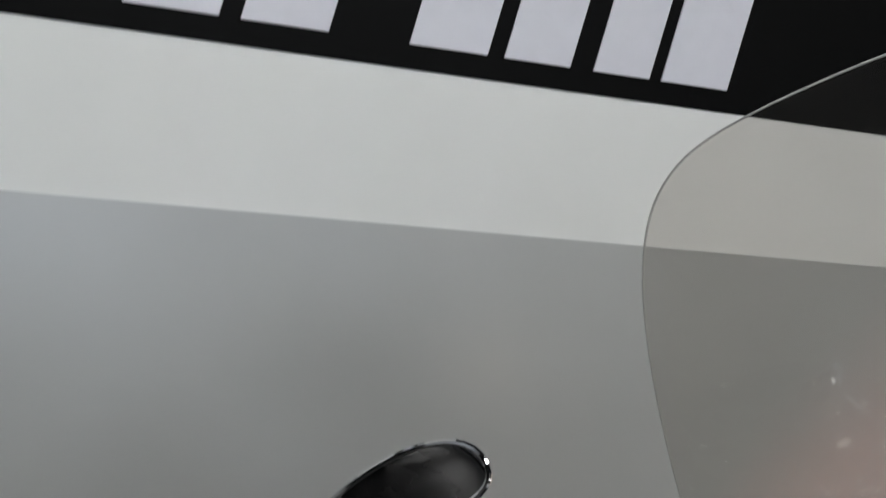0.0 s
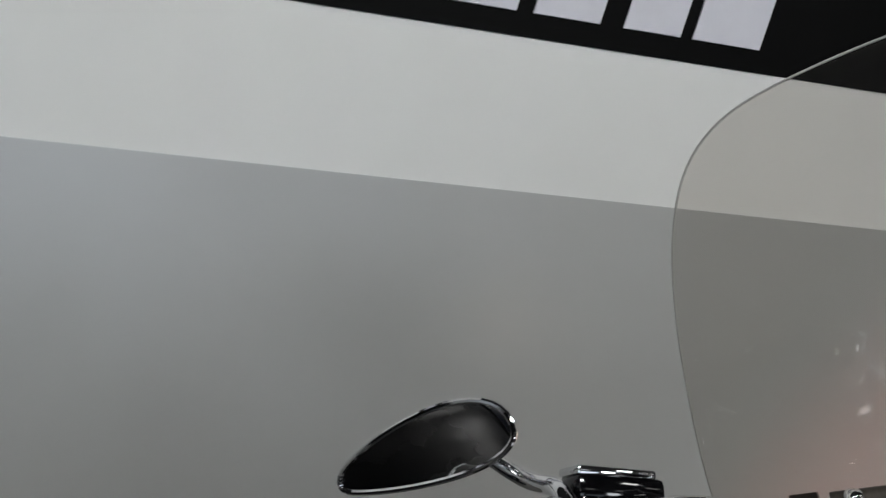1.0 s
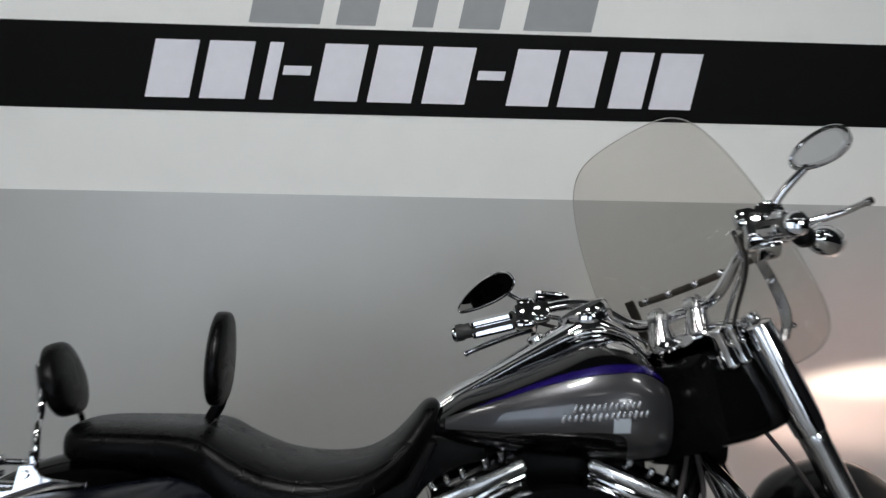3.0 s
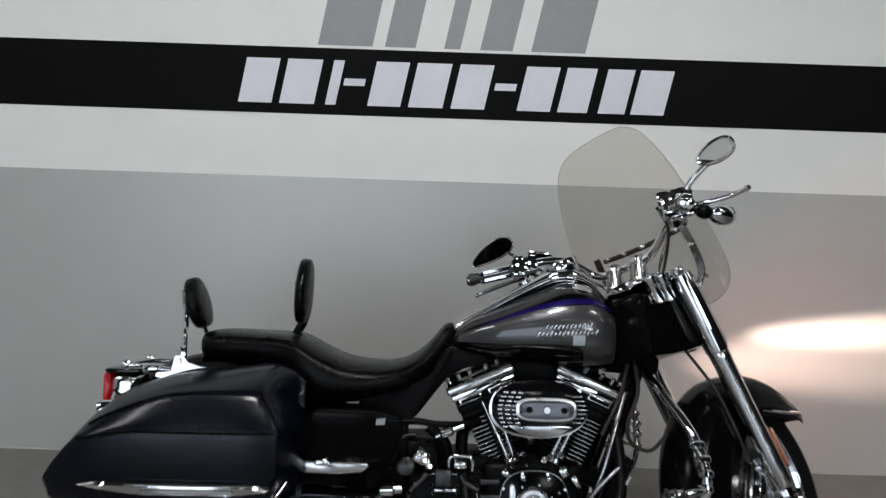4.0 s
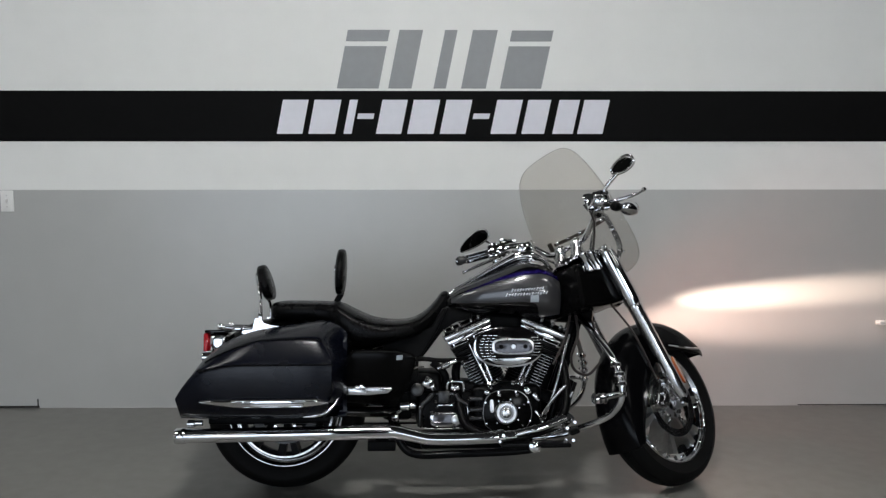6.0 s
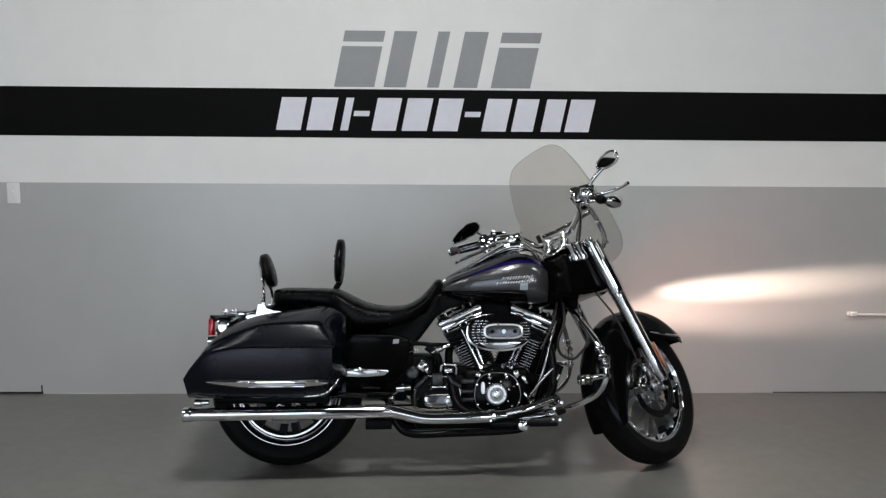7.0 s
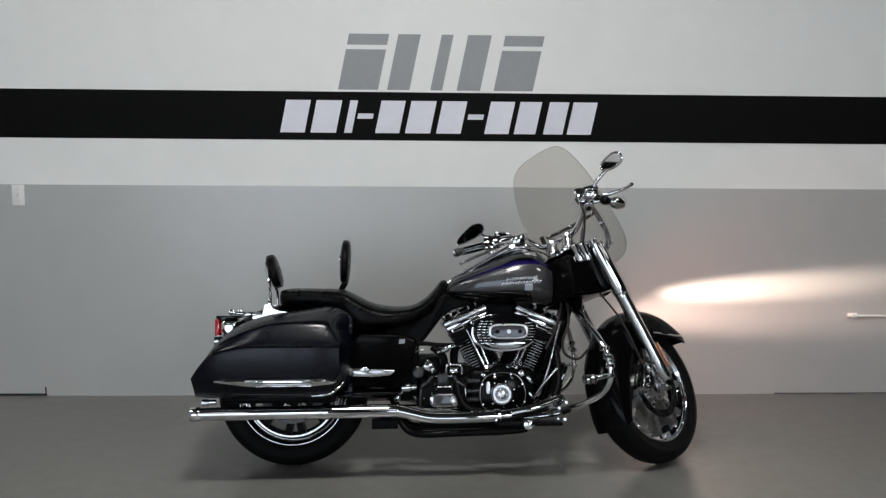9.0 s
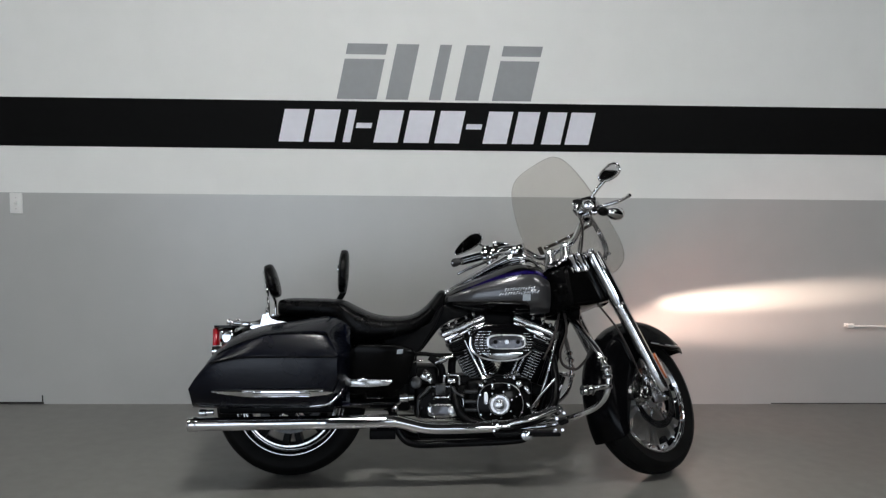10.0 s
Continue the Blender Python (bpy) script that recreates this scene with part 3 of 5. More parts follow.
bp("neck_cover", skin([sring(x, 0, zc, hy, hz, 3.2) for x, zc, hy, hz in ((1.10, 0.755, 0.03, 0.05), (1.13, 0.755, 0.075, 0.085), (1.22, 0.752, 0.080, 0.088), (1.275, 0.735, 0.068, 0.070), (1.29, 0.73, 0.03, 0.04))]), M_SATIN)

# head lamp, switched on, turned with the fork towards the wall
lamp = nb("headlamp", lathe([(-0.05, 0.05), (-0.045, 0.075), (-0.01, 0.088), (0.012, 0.090), (0.016, 0.084)], (1.372, 0, 0.815), (1, 0, 0.1), 32), M_CHROME, bike, "round chrome headlamp, switched on")
nb("headlamp_lens", lathe([(0.010, 0.084), (0.018, 0.076), (0.026, 0.045), (0.028, 0.01)], (1.372, 0, 0.815), (1, 0, 0.1), 28), M_HEADLAMP, lamp)
TURN = BIKE @ STEER
for beam_name, watts, tint, up_deg, side_deg, half_up, half_side, blend, roll_deg in BEAMS:
    L = bpy.data.lights.new(beam_name, "SPOT")
    L.energy, L.color, L.spot_size, L.spot_blend, L.shadow_soft_size = watts, tint, radians(2 * half_up), blend, 0.03
    beam = new(beam_name, L)
    e_ = TURN @ Vector((1.455, 0, 0.83))
    way = Matrix.Rotation(radians(side_deg), 3, "Z") @ (Matrix.Rotation(radians(-up_deg), 3, "Y") @ Vector((1, 0, 0)))
    z_ = -(TURN.to_3x3() @ way).normalized()
    y_ = Matrix.Rotation(radians(roll_deg), 3, z_) @ (TURN.to_3x3() @ Vector((0, 0, 1)))
    x_ = y_.cross(z_).normalized()
    y_ = z_.cross(x_)
    k_ = math.tan(radians(half_side)) / math.tan(radians(half_up))
    beam.matrix_world = Matrix(((x_.x * k_, y_.x, z_.x, e_.x), (x_.y * k_, y_.y, z_.y, e_.y), (x_.z * k_, y_.z, z_.z, e_.z), (0, 0, 0, 1)))

# handlebar and controls
half = [(1.152, 0.0, 0.966), (1.158, 0.055, 0.966), (1.150, 0.115, 0.978), (1.108, 0.180, 1.040), (1.040, 0.232, 1.050), (0.960, 0.288, 1.028), (0.896, 0.372, 1.021)]
RSHIFT = (BIKE @ STEER).to_3x3().inverted() @ Vector((0.050, 0.0, -0.006))
half_r = [(x, -y, z - 0.040 * max(0, (y - 0.26) / 0.13)) for x, y, z in half]
half_r = half_r[:3] + [tuple(Vector(p) + RSHIFT * (0.6 if i == 0 else 1.0)) for i, p in enumerate(half_r[3:])]
bar = hb("handlebar", tube(half_r[:0:-1] + half, 0.0135, 14), M_CHROME, bike, "chrome pulled-back handlebar")
for s in (-1, 1):
    hb("riser", join(lathe([(-0.060, 0.030), (-0.05, 0.031), (-0.01, 0.024), (0.012, 0.025), (0.02, 0.018)], (1.156, s * 0.048, 0.962), (0.1, 0, 1), 18), disc((1.156, s * 0.048, 0.968), (0, 1, 0), 0.026, 0.032, 18)), M_ROCKER, bar)
    def cb(name, bm, material, parent, label="", k=s):
        if k < 0:
            bm = xf(bm, Matrix.Translation(RSHIFT))
        return hb(name, bm, material, parent, label)
    a, b = (Vector((0.962, 0.2835, 1.027)), Vector((0.880, 0.3915, 1.020))) if s > 0 else (Vector((0.953, -0.300, 1.018)), Vector((0.864, -0.388, 0.972)))
    g = cb("grip", lathe([(0, 0.0195), (0.004, 0.0205), (0.012, 0.0175), (0.128, 0.0175), (0.134, 0.0205), (0.146, 0.020), (0.149, 0.014)], a, b - a, 22), M_GRIP, bar, "black rubber grip with chrome bands")
    d = (b - a).normalized()
    cb("grip_cap", lathe([(0.146, 0.0205), (0.150, 0.021), (0.156, 0.018), (0.159, 0.010)], a, d, 20), M_CHROME, g)
    for k in range(4):
        o = Vector((-0.75, -0.45, 0.35))
        o = (o - d * o.dot(d)).normalized()
        o = (Matrix.Rotation(radians(-90 * k), 3, d) @ o) * 0.0172
        cb("grip_band", tube([(*(a + d * 0.010 + o), 0.006), (*(a + d * 0.020 + o), 0.0095), (*(a + d * 0.100 + o), 0.0095), (*(a + d * 0.112 + o), 0.006)], None, 8), M_CHROME, g)
    cb("switch_housing", join(cblock((0.975, s * 0.276, 1.030), (0.050 if s > 0 else 0.066, 0.048 if s > 0 else 0.062, 0.058 if s > 0 else 0.066), 0.011, (0, 0, s * -38)), cblock((1.008, s * 0.255, 1.038), (0.042, 0.038, 0.048), 0.009, (0, 0, s * -38)), cblock((0.985, s * 0.285, 1.064), (0.034, 0.034, 0.022), 0.008, (0, 0, s * -38))), M_CHROME, bar)
    for k, (dx, dz) in enumerate(((-0.026, 0.014), (-0.027, -0.002), (-0.026, -0.017))):
        cb("switch_button", cblock((0.980 + dx, s * 0.268, 1.030 + dz), (0.012, 0.018, 0.009), 0.003, (0, 0, s * -38)), M_SATIN, bar)
    if s > 0:
        inv = (BIKE @ STEER @ Matrix.Translation((0.032, 0, 0.018))).inverted()
        reach = [(*(inv @ Vector(p)), r) for p, r in (((0.700, -0.795, 0.918), 0.009), ((0.650, -0.765, 0.895), 0.0085), ((0.595, -0.748, 0.869), 0.0085), ((0.560, -0.741, 0.851), 0.0065), ((0.549, -0.740, 0.845), 0.0085), ((0.545, -0.740, 0.842), 0.006))]
    else:
        reach = [(1.015, -0.275, 1.038, 0.010), (1.060, -0.315, 1.040, 0.0085), (1.095, -0.380, 1.043, 0.0075), (1.098, -0.420, 1.044, 0.0065), (1.098, -0.426, 1.044, 0.009), (1.096, -0.435, 1.044, 0.007)]
    lev = cb("lever", tube(reach, None, 10), M_CHROME, bar, "chrome hand lever")
    cb("lever_mount", lathe([(-0.022, 0.012), (-0.018, 0.016), (0.018, 0.016), (0.022, 0.012)], (1.012, s * 0.272, 1.040), (0, 0, 1), 14), M_CHROME, lev)
    mc = cb("reservoir", cblock((1.060, s * 0.262, 1.074), (0.080, 0.044, 0.024), 0.007, (0, 10, s * -35)), M_BLACK if s > 0 else M_CHROME, bar)
    cb("reservoir_cap", cblock((1.057, s * 0.262, 1.088), (0.072, 0.040, 0.008), 0.003, (0, 10, s * -35)), M_CHROME, mc)
    if s < 0:
        rnd = random.Random(8)
        cb("brake_switch", join(cblock((0.996, -0.272, 1.002), (0.052, 0.044, 0.040), 0.009, (0, 12, 38)), cblock((0.955, -0.262, 1.052), (0.040, 0.036, 0.034), 0.009, (0, 0, 38)), cblock((1.022, -0.290, 1.024), (0.036, 0.034, 0.040), 0.008, (0, -10, 38))), M_CHROME, bar)
        for k in range(12):
            cb("housing_screw", disc((0.955 + 0.075 * rnd.random(), -0.296 - 0.012 * rnd.random(), 0.990 + 0.085 * rnd.random()), (-0.5, -1, rnd.random() - 0.4), 0.006 + 0.004 * rnd.random(), 0.012, 8), M_CHROME if k % 3 else M_SATIN, bar)
    sig = hb("turn_signal", lathe([(-0.040, 0.012), (-0.037, 0.026), (-0.028, 0.030), (0.0, 0.0295), (0.022, 0.024), (0.036, 0.013), (0.042, 0.004)], (1.150, s * 0.352, 1.000), (-1, 0, -0.05), 24), M_CHROME, bar, "chrome bullet turn signal")
    hb("signal_lens", lathe([(-0.048, 0.010), (-0.045, 0.020), (-0.038, 0.026)], (1.150, s * 0.352, 1.000), (-1, 0, -0.05), 20), M_AMBER, sig)
    hb("signal_stalk", join(tube([(1.115, s * 0.350, 1.000), (1.050, s * 0.325, 1.005), (1.020, s * 0.285, 1.028)], 0.007, 10), lathe([(-0.022, 0.008), (-0.014, 0.018), (0.0, 0.021), (0.014, 0.018), (0.022, 0.008)], (1.085, s * 0.347, 0.998), (1, 0, 0), 16)), M_SATIN, sig)
    # mirror
    tip = Vector((0.908, 0.440, 1.097)) if s > 0 else Vector((0.975, -0.445, 1.108))
    far = tip + Vector((0.114, s * -0.085, 0.072)).normalized() * 0.158
    u = (far - tip).normalized()
    nrm = Vector((-0.80, s * -0.52, 0.10))
    nrm = (nrm - u * nrm.dot(u)).normalized()
    v = nrm.cross(u)
    c = (tip + far) * 0.5
    if s > 0:
        inv = (BIKE @ STEER @ Matrix.Translation((0.032, 0, 0.018))).inverted()
        tip, far = Vector((0.541, -0.622, 0.926)), Vector((0.662, -0.716, 1.023))
        c, u = inv @ ((tip + far) * 0.5), (inv.to_3x3() @ (far - tip)).normalized()
        nrm = inv.to_3x3() @ Vector((-0.62, -0.77, -0.05))
        nrm = (nrm - u * nrm.dot(u)).normalized()
        v = nrm.cross(u)
    if s < 0:
        inv = (BIKE @ STEER).to_3x3().inverted()
        # Aimed from the viewpoint to the added side-wall stripe, so its reflection shows.
        view_eye, side_wall, here = Vector((0.72, -4.25, 1.33)), Vector((-6.0, -1.75, 1.66)), BIKE @ STEER @ Vector((1.112, -0.425, 1.160))
        AIM = (view_eye - here).normalized() + (side_wall - here).normalized()
        c, u, nrm = Vector((1.080, -0.425, 1.142)), inv @ Vector((0.42, -0.66, 0.45)), (inv @ AIM).normalized()
        u = (u - nrm * nrm.dot(u)).normalized()
        v = nrm.cross(u)
    rings = []
    for h, k in ((0.0, 0.93), (0.004, 1.0), (-0.010, 0.97), (-0.022, 0.70), (-0.027, 0.3)):
        ring = []
        for t in np.linspace(0, 2 * math.pi, 40, endpoint=False):
            a, b = math.cos(t), math.sin(t)
            wdt = ((0.034 if b > 0 else 0.024) if s > 0 else 0.029) + (0.009 if s > 0 else 0.005) * a
            ring.append(c + u * ((0.090 if s > 0 else 0.056) * k * a) + v * (wdt * k * math.copysign(abs(b) ** 0.85, b)) + nrm * h)
        rings.append(ring)
    rings = rings[:1] + rings[1:]
    mir = hb("mirror", skin(rings[1:]), M_CHROME, bar, "chrome teardrop rear-view mirror")
    hb("mirror_rim", tube([tuple(p) for p in rings[1]] + [tuple(rings[1][0])], 0.0029 if s > 0 else 0.0042, 8, curve=False), M_CHROME, mir)
    gl = []
    for h in (0.0035, 0.0048):
        gl.append([c + u * ((0.0872 if s > 0 else 0.046) * math.cos(t)) + v * ((((0.0322 if math.sin(t) > 0 else 0.0222) if s > 0 else 0.022) + (0.008 if s > 0 else 0.004) * math.cos(t)) * math.copysign(abs(math.sin(t)) ** 0.85, math.sin(t))) + nrm * h for t in np.linspace(0, 2 * math.pi, 40, endpoint=False)])
    hb("mirror_glass", skin(gl), M_MIRROR, mir)
    hb("mirror_stem", tube([(*(Vector((1.005, s * 0.275, 1.052)) + (RSHIFT if s < 0 else Vector())), 0.010), (*(Vector((1.012, s * 0.285, 1.080)) + (RSHIFT * 1.2 if s < 0 else Vector())), 0.0085), ((1.020, s * 0.322, 1.094, 0.0075) if s > 0 else (*(Vector((1.040, s * 0.335, 1.105)) + RSHIFT * 0.7), 0.0085)), (*(c - nrm * 0.018 - (u * -0.03 if s > 0 else u * 0.0)), 0.007)], None, 10), M_CHROME, mir)
    # control cables
    hb("control_cable", tube([(1.010, s * 0.255, 1.030), (1.12, s * 0.20, 1.005), (1.175, s * 0.11, 0.94), (1.19, s * 0.07, 0.86)], 0.0055, 8), M_CHROME_D, bar)
    hb("control_cable", tube([(1.005, s * 0.270, 1.018), (1.09, s * 0.22, 0.985), (1.165, s * 0.13, 0.925), (1.165, s * 0.085, 0.85)], 0.0045, 8), M_CABLE, bar)

# windshield, on its own quick-release frame
WS_AT = Matrix.Translation(BIKE.to_3x3().inverted() @ Vector((-0.010, -0.034, 0.0))) @ STEER


def wp(name, bm, material, parent=bike, label="", sharp=38):
    return part(name, xf(bm, WS_AT), material, parent, label, sharp)


WS = [(0.862, 0.090), (0.872, 0.170), (0.895, 0.222), (0.930, 0.246), (0.98, 0.254), (1.05, 0.252), (1.13, 0.244), (1.21, 0.229), (1.27, 0.213), (1.32, 0.194), (1.36, 0.170), (1.387, 0.140), (1.403, 0.101), (1.411, 0.040)]


def ws_x(y, z):
    return 1.245 + (1.1 - z) * 0.5 + 0.05 * (1 - (y / 0.285) ** 2)


rings = []
for z, w in smooth_table(WS, 4):
    rings.append([Vector((ws_x(k * w, z), k * w, z)) for k in np.linspace(-1, 1, 25)])
shield = wp("windshield", skin(rings, cap=False, closed=False), M_ACRYLIC, bike, "lightly tinted clear acrylic windshield")
thicken(shield, 0.0045)
edge = [(ws_x(w, z), w, z) for z, w in WS] + [(ws_x(-w, z), -w, z) for z, w in WS[::-1]]
wp("windshield_edge", tube(edge, 0.0011, 6, step=4), M_RIM_EDGE, shield, "polished rim of the windshield")
strap = [(ws_x(y, 1.075) - 0.012, y, 1.075) for y in np.linspace(-0.165, 0.150, 11)]
wp("windshield_strap", tube(strap, 0.0085, 10, step=2), M_DARKMETAL, shield, "tarnished metal windshield strap")
for y in (-0.14, -0.07, 0.0, 0.07, 0.13):
    wp("strap_bolt", lathe([(0, 0.0095), (0.005, 0.009), (0.009, 0.006), (0.0105, 0.002)], (ws_x(y, 1.075) - 0.018, y, 1.075), (-1, 0, 0.2), 14), M_CHROME, shield)
for s in (-1, 1):
    q = [(ws_x(s * 0.205, z) - 0.014 - dx, s * y, z) for z, y, dx in ((1.085, 0.168, 0), (1.02, 0.172, 0.0), (0.95, 0.168, 0.01), (0.90, 0.150, 0.04))]
    wp("windshield_bracket", skin([[Vector((x, y - s * 0.012, z)), Vector((x + 0.005, y - s * 0.012, z)), Vector((x + 0.005, y + s * 0.012, z)), Vector((x, y + s * 0.012, z))] for x, y, z in smooth_path(q, 4)]), M_ROCKER if s < 0 else M_DARKMETAL, shield)
    for z in (0.93, 1.02):
        wp("bracket_bolt", disc((ws_x(s * 0.19, z) - 0.02, s * 0.169, z), (1, 0, 0), 0.007, 0.010, 10), M_CHROME, shield)

# tank
TANK = smooth_table([(0.650, 0.745, 0.020, 0.018, 0.045), (0.668, 0.752, 0.035, 0.030, 0.070), (0.72, 0.768, 0.055, 0.058, 0.105), (0.80, 0.785, 0.072, 0.088, 0.138), (0.90, 0.795, 0.108, 0.106, 0.164),
                     (0.98, 0.797, 0.140, 0.114, 0.176), (1.05, 0.795, 0.142, 0.116, 0.176), (1.10, 0.788, 0.115, 0.112, 0.165), (1.135, 0.778, 0.075, 0.098, 0.14), (1.152, 0.770, 0.035, 0.07, 0.10)], 5)


def tank_y(x, z, grow=0.0):
    zc, up, dn, hy = interp(TANK, x)
    h = (up if z > zc else dn) + grow
    k = min(abs(z - zc) / h, 1.0)
    return -(hy + grow) * (1 - k ** 2.3) ** (1 / 2.3)


tank = bp("fuel_tank", skin([sring(x, 0, zc, hy, up, 2.3, 48, dn) for x, zc, up, dn, hy in TANK]), M_BLACK, bike, "black and grey metallic fuel tank with violet pinstripes")


def tank_patch(name, lo, hi, x0, x1, material, grow, side=1, nx=40, nz=14):
    rows_ = []
    for x in np.linspace(x0, x1, nx):
        a, b = interp(lo, x)[0], interp(hi, x)[0]
        rows_.append([(x, side * tank_y(x, a + (b - a) * k, grow), a + (b - a) * k) for k in np.linspace(0, 1, nz)])
    bm = skin(rows_, cap=False, closed=False)
    return bp(name, bm, material, tank)


UPPER = smooth_table([(0.680, 0.775), (0.76, 0.806), (0.84, 0.834), (0.92, 0.856), (1.0, 0.868), (1.07, 0.868), (1.13, 0.838)], 4)
LOWER = smooth_table([(0.680, 0.754), (0.76, 0.754), (0.84, 0.753), (0.92, 0.756), (0.985, 0.756), (1.022, 0.748), (1.035, 0.726), (1.040, 0.705), (1.048, 0.695), (1.13, 0.705)], 4)
STRIPE_HI = smooth_table([(0.740, 0.800), (0.80, 0.826), (0.88, 0.857), (0.95, 0.877), (1.0, 0.886), (1.07, 0.884), (1.125, 0.856)], 4)
STRIPE_LO = smooth_table([(0.740, 0.7985), (0.80, 0.820), (0.88, 0.846), (0.95, 0.863), (1.0, 0.870), (1.07, 0.870), (1.125, 0.846)], 4)
for s in (1, -1):
    tank_patch("paint_panel", LOWER, UPPER, 0.682, 1.128, M_SILVER, 0.0016, s, 60, 18)
    tank_patch("pinstripe", STRIPE_LO, STRIPE_HI, 0.742, 1.122, M_PURPLE, 0.0022, s, 40, 5)
    for x0, x1, z0, z1, count in ((0.926, 1.050, 0.803, 0.812, 12), (0.904, 1.066, 0.784, 0.794, 15)):
        for k in range(count):
            x, z = x0 + (x1 - x0) * k / (count - 1), z0 + (z1 - z0) * k / (count - 1)
            bp("emblem_bar", cblock((x, s * tank_y(x, z, 0.0032), z), (0.0062, 0.004, (0.0180, 0.0130, 0.0155)[k % 3]), 0.0008, (s * 6, 20, 0)), M_FINEDGE, tank)
tank_patch("tank_square", [(0.9, 0.754), (1.1, 0.757)], [(0.9, 0.783), (1.1, 0.786)], 1.000, 1.034, M_PALE_SQUARE, 0.0024, 1, 6, 6)
bp("fuel_cap", lathe([(0, 0.030), (0.004, 0.034), (0.010, 0.034), (0.015, 0.027), (0.017, 0.010)], (1.035, -0.092, 0.908), (0.12, -0.48, 1), 28), M_CHROME, tank)
bp("fuel_gauge", lathe([(0, 0.030), (0.004, 0.034), (0.010, 0.034), (0.015, 0.027), (0.017, 0.010)], (1.035, 0.092, 0.908), (0.12, 0.48, 1), 28), M_CHROME, tank)
console = bp("dash_console", skin([sring(x, 0, zc, hy, hz, 2.8) for x, zc, hy, hz in ((0.655, 0.775, 0.020, 0.012), (0.70, 0.808, 0.030, 0.016), (0.80, 0.862, 0.038, 0.018), (0.90, 0.917, 0.050, 0.024), (0.96, 0.946, 0.060, 0.032), (1.01, 0.953, 0.060, 0.034), (1.06, 0.940, 0.050, 0.026), (1.10, 0.910, 0.036, 0.018), (1.12, 0.89, 0.02, 0.01))]), M_CHROME, bike, "chrome tank console with a round speedometer")
for s in (-1, 1):
    bp("console_trim", tube([(0.660, s * 0.022, 0.776), (0.71, s * 0.033, 0.810), (0.80, s * 0.041, 0.862), (0.90, s * 0.053, 0.917), (0.96, s * 0.063, 0.944), (1.01, s * 0.063, 0.950), (1.06, s * 0.053, 0.937), (1.10, s * 0.038, 0.908)], 0.0075, 10), M_CHROME, console)
bp("speedometer", lathe([(-0.035, 0.050), (-0.01, 0.058), (0.010, 0.060), (0.018, 0.055), (0.015, 0.049)], (0.990, 0, 0.982), (-0.5, 0, 1), 36), M_CHROME, console)
bp("speedometer_face", disc((0.983, 0, 0.996), (-0.5, 0, 1), 0.049, 0.003, 32, 0.0005), M_SATIN, console)
bp("ignition_switch", lathe([(0, 0.020), (0.012, 0.020), (0.016, 0.014)], (0.885, 0, 0.925), (-0.5, 0, 1), 18), M_CHROME, console)
for x, z in ((0.76, 0.853), (0.82, 0.885)):
    bp("indicator", disc((x, 0, z), (-0.45, 0, 1), 0.008, 0.006, 12), M_RED if x > 0.8 else M_SATIN, console)

# seat, back rests
SEAT = smooth_table([(-0.060, 0.727, 0.022, 0.022, 0.050), (-0.050, 0.727, 0.036, 0.036, 0.105), (0.0, 0.729, 0.042, 0.044, 0.135), (0.10, 0.728, 0.042, 0.052, 0.150), (0.185, 0.724, 0.043, 0.085, 0.165),
                     (0.235, 0.703, 0.056, 0.135, 0.182), (0.29, 0.665, 0.066, 0.110, 0.188), (0.36, 0.640, 0.062, 0.072, 0.188), (0.44, 0.637, 0.053, 0.052, 0.182), (0.52, 0.650, 0.046, 0.045, 0.160),
                     (0.575, 0.675, 0.050, 0.042, 0.130), (0.615, 0.705, 0.060, 0.042, 0.102), (0.645, 0.735, 0.066, 0.042, 0.078), (0.668, 0.760, 0.046, 0.035, 0.055), (0.678, 0.770, 0.020, 0.018, 0.030)], 5)
seat = bp("seat", skin([sring(x, 0, zc, hy, up, 2.7, 40, dn) for x, zc, up, dn, hy in SEAT]), M_LEATHER, bike, "black leather two-up saddle", 60)
for s in (-1, 1):
    pl = []
    for x in np.linspace(0.0, 0.60, 22):
        zc, up, dn, hy = interp(SEAT, x)
        k = 0.55
        pl.append((x, s * hy * (1 - k ** 2.7) ** (1 / 2.7) * 1.005, zc + up * k))
    bp("seat_piping", tube(pl, 0.0028, 6, step=2), M_LEATHER, seat)
pillion_edge = []
for t in np.linspace(-1.35, 1.35, 15):
    zc, up, dn, hy = interp(SEAT, 0.215)
    pillion_edge.append((0.215, hy * math.sin(t) * 1.004, zc + up * abs(math.cos(t)) ** 0.75 * 1.006))
bp("seat_seam", tube(pillion_edge, 0.003, 6, step=2), M_LEATHER, seat)


def pad(c, w, h, th, tilt):
    rings = []
    for q in np.linspace(-math.pi / 2, math.pi / 2, 25):
        k = math.copysign(abs(math.sin(q)) ** 0.85, math.sin(q))
        f = max(abs(math.cos(q)) ** 0.72, 0.03)
        r = []
        for t in np.linspace(0, 2 * math.pi, 28, endpoint=False):
            a, b = math.cos(t), math.sin(t)
            taper = 1.0 - 0.25 * max(0, k)
            r.append(Vector((th * math.copysign(abs(a) ** 0.8, a) * (0.10 + 0.90 * f ** 0.7), w * taper * math.copysign(abs(b) ** 0.7, b) * f, h * k)))
        rings.append(r)
    return xf(skin(rings), pose(*c, 0, tilt, 0))


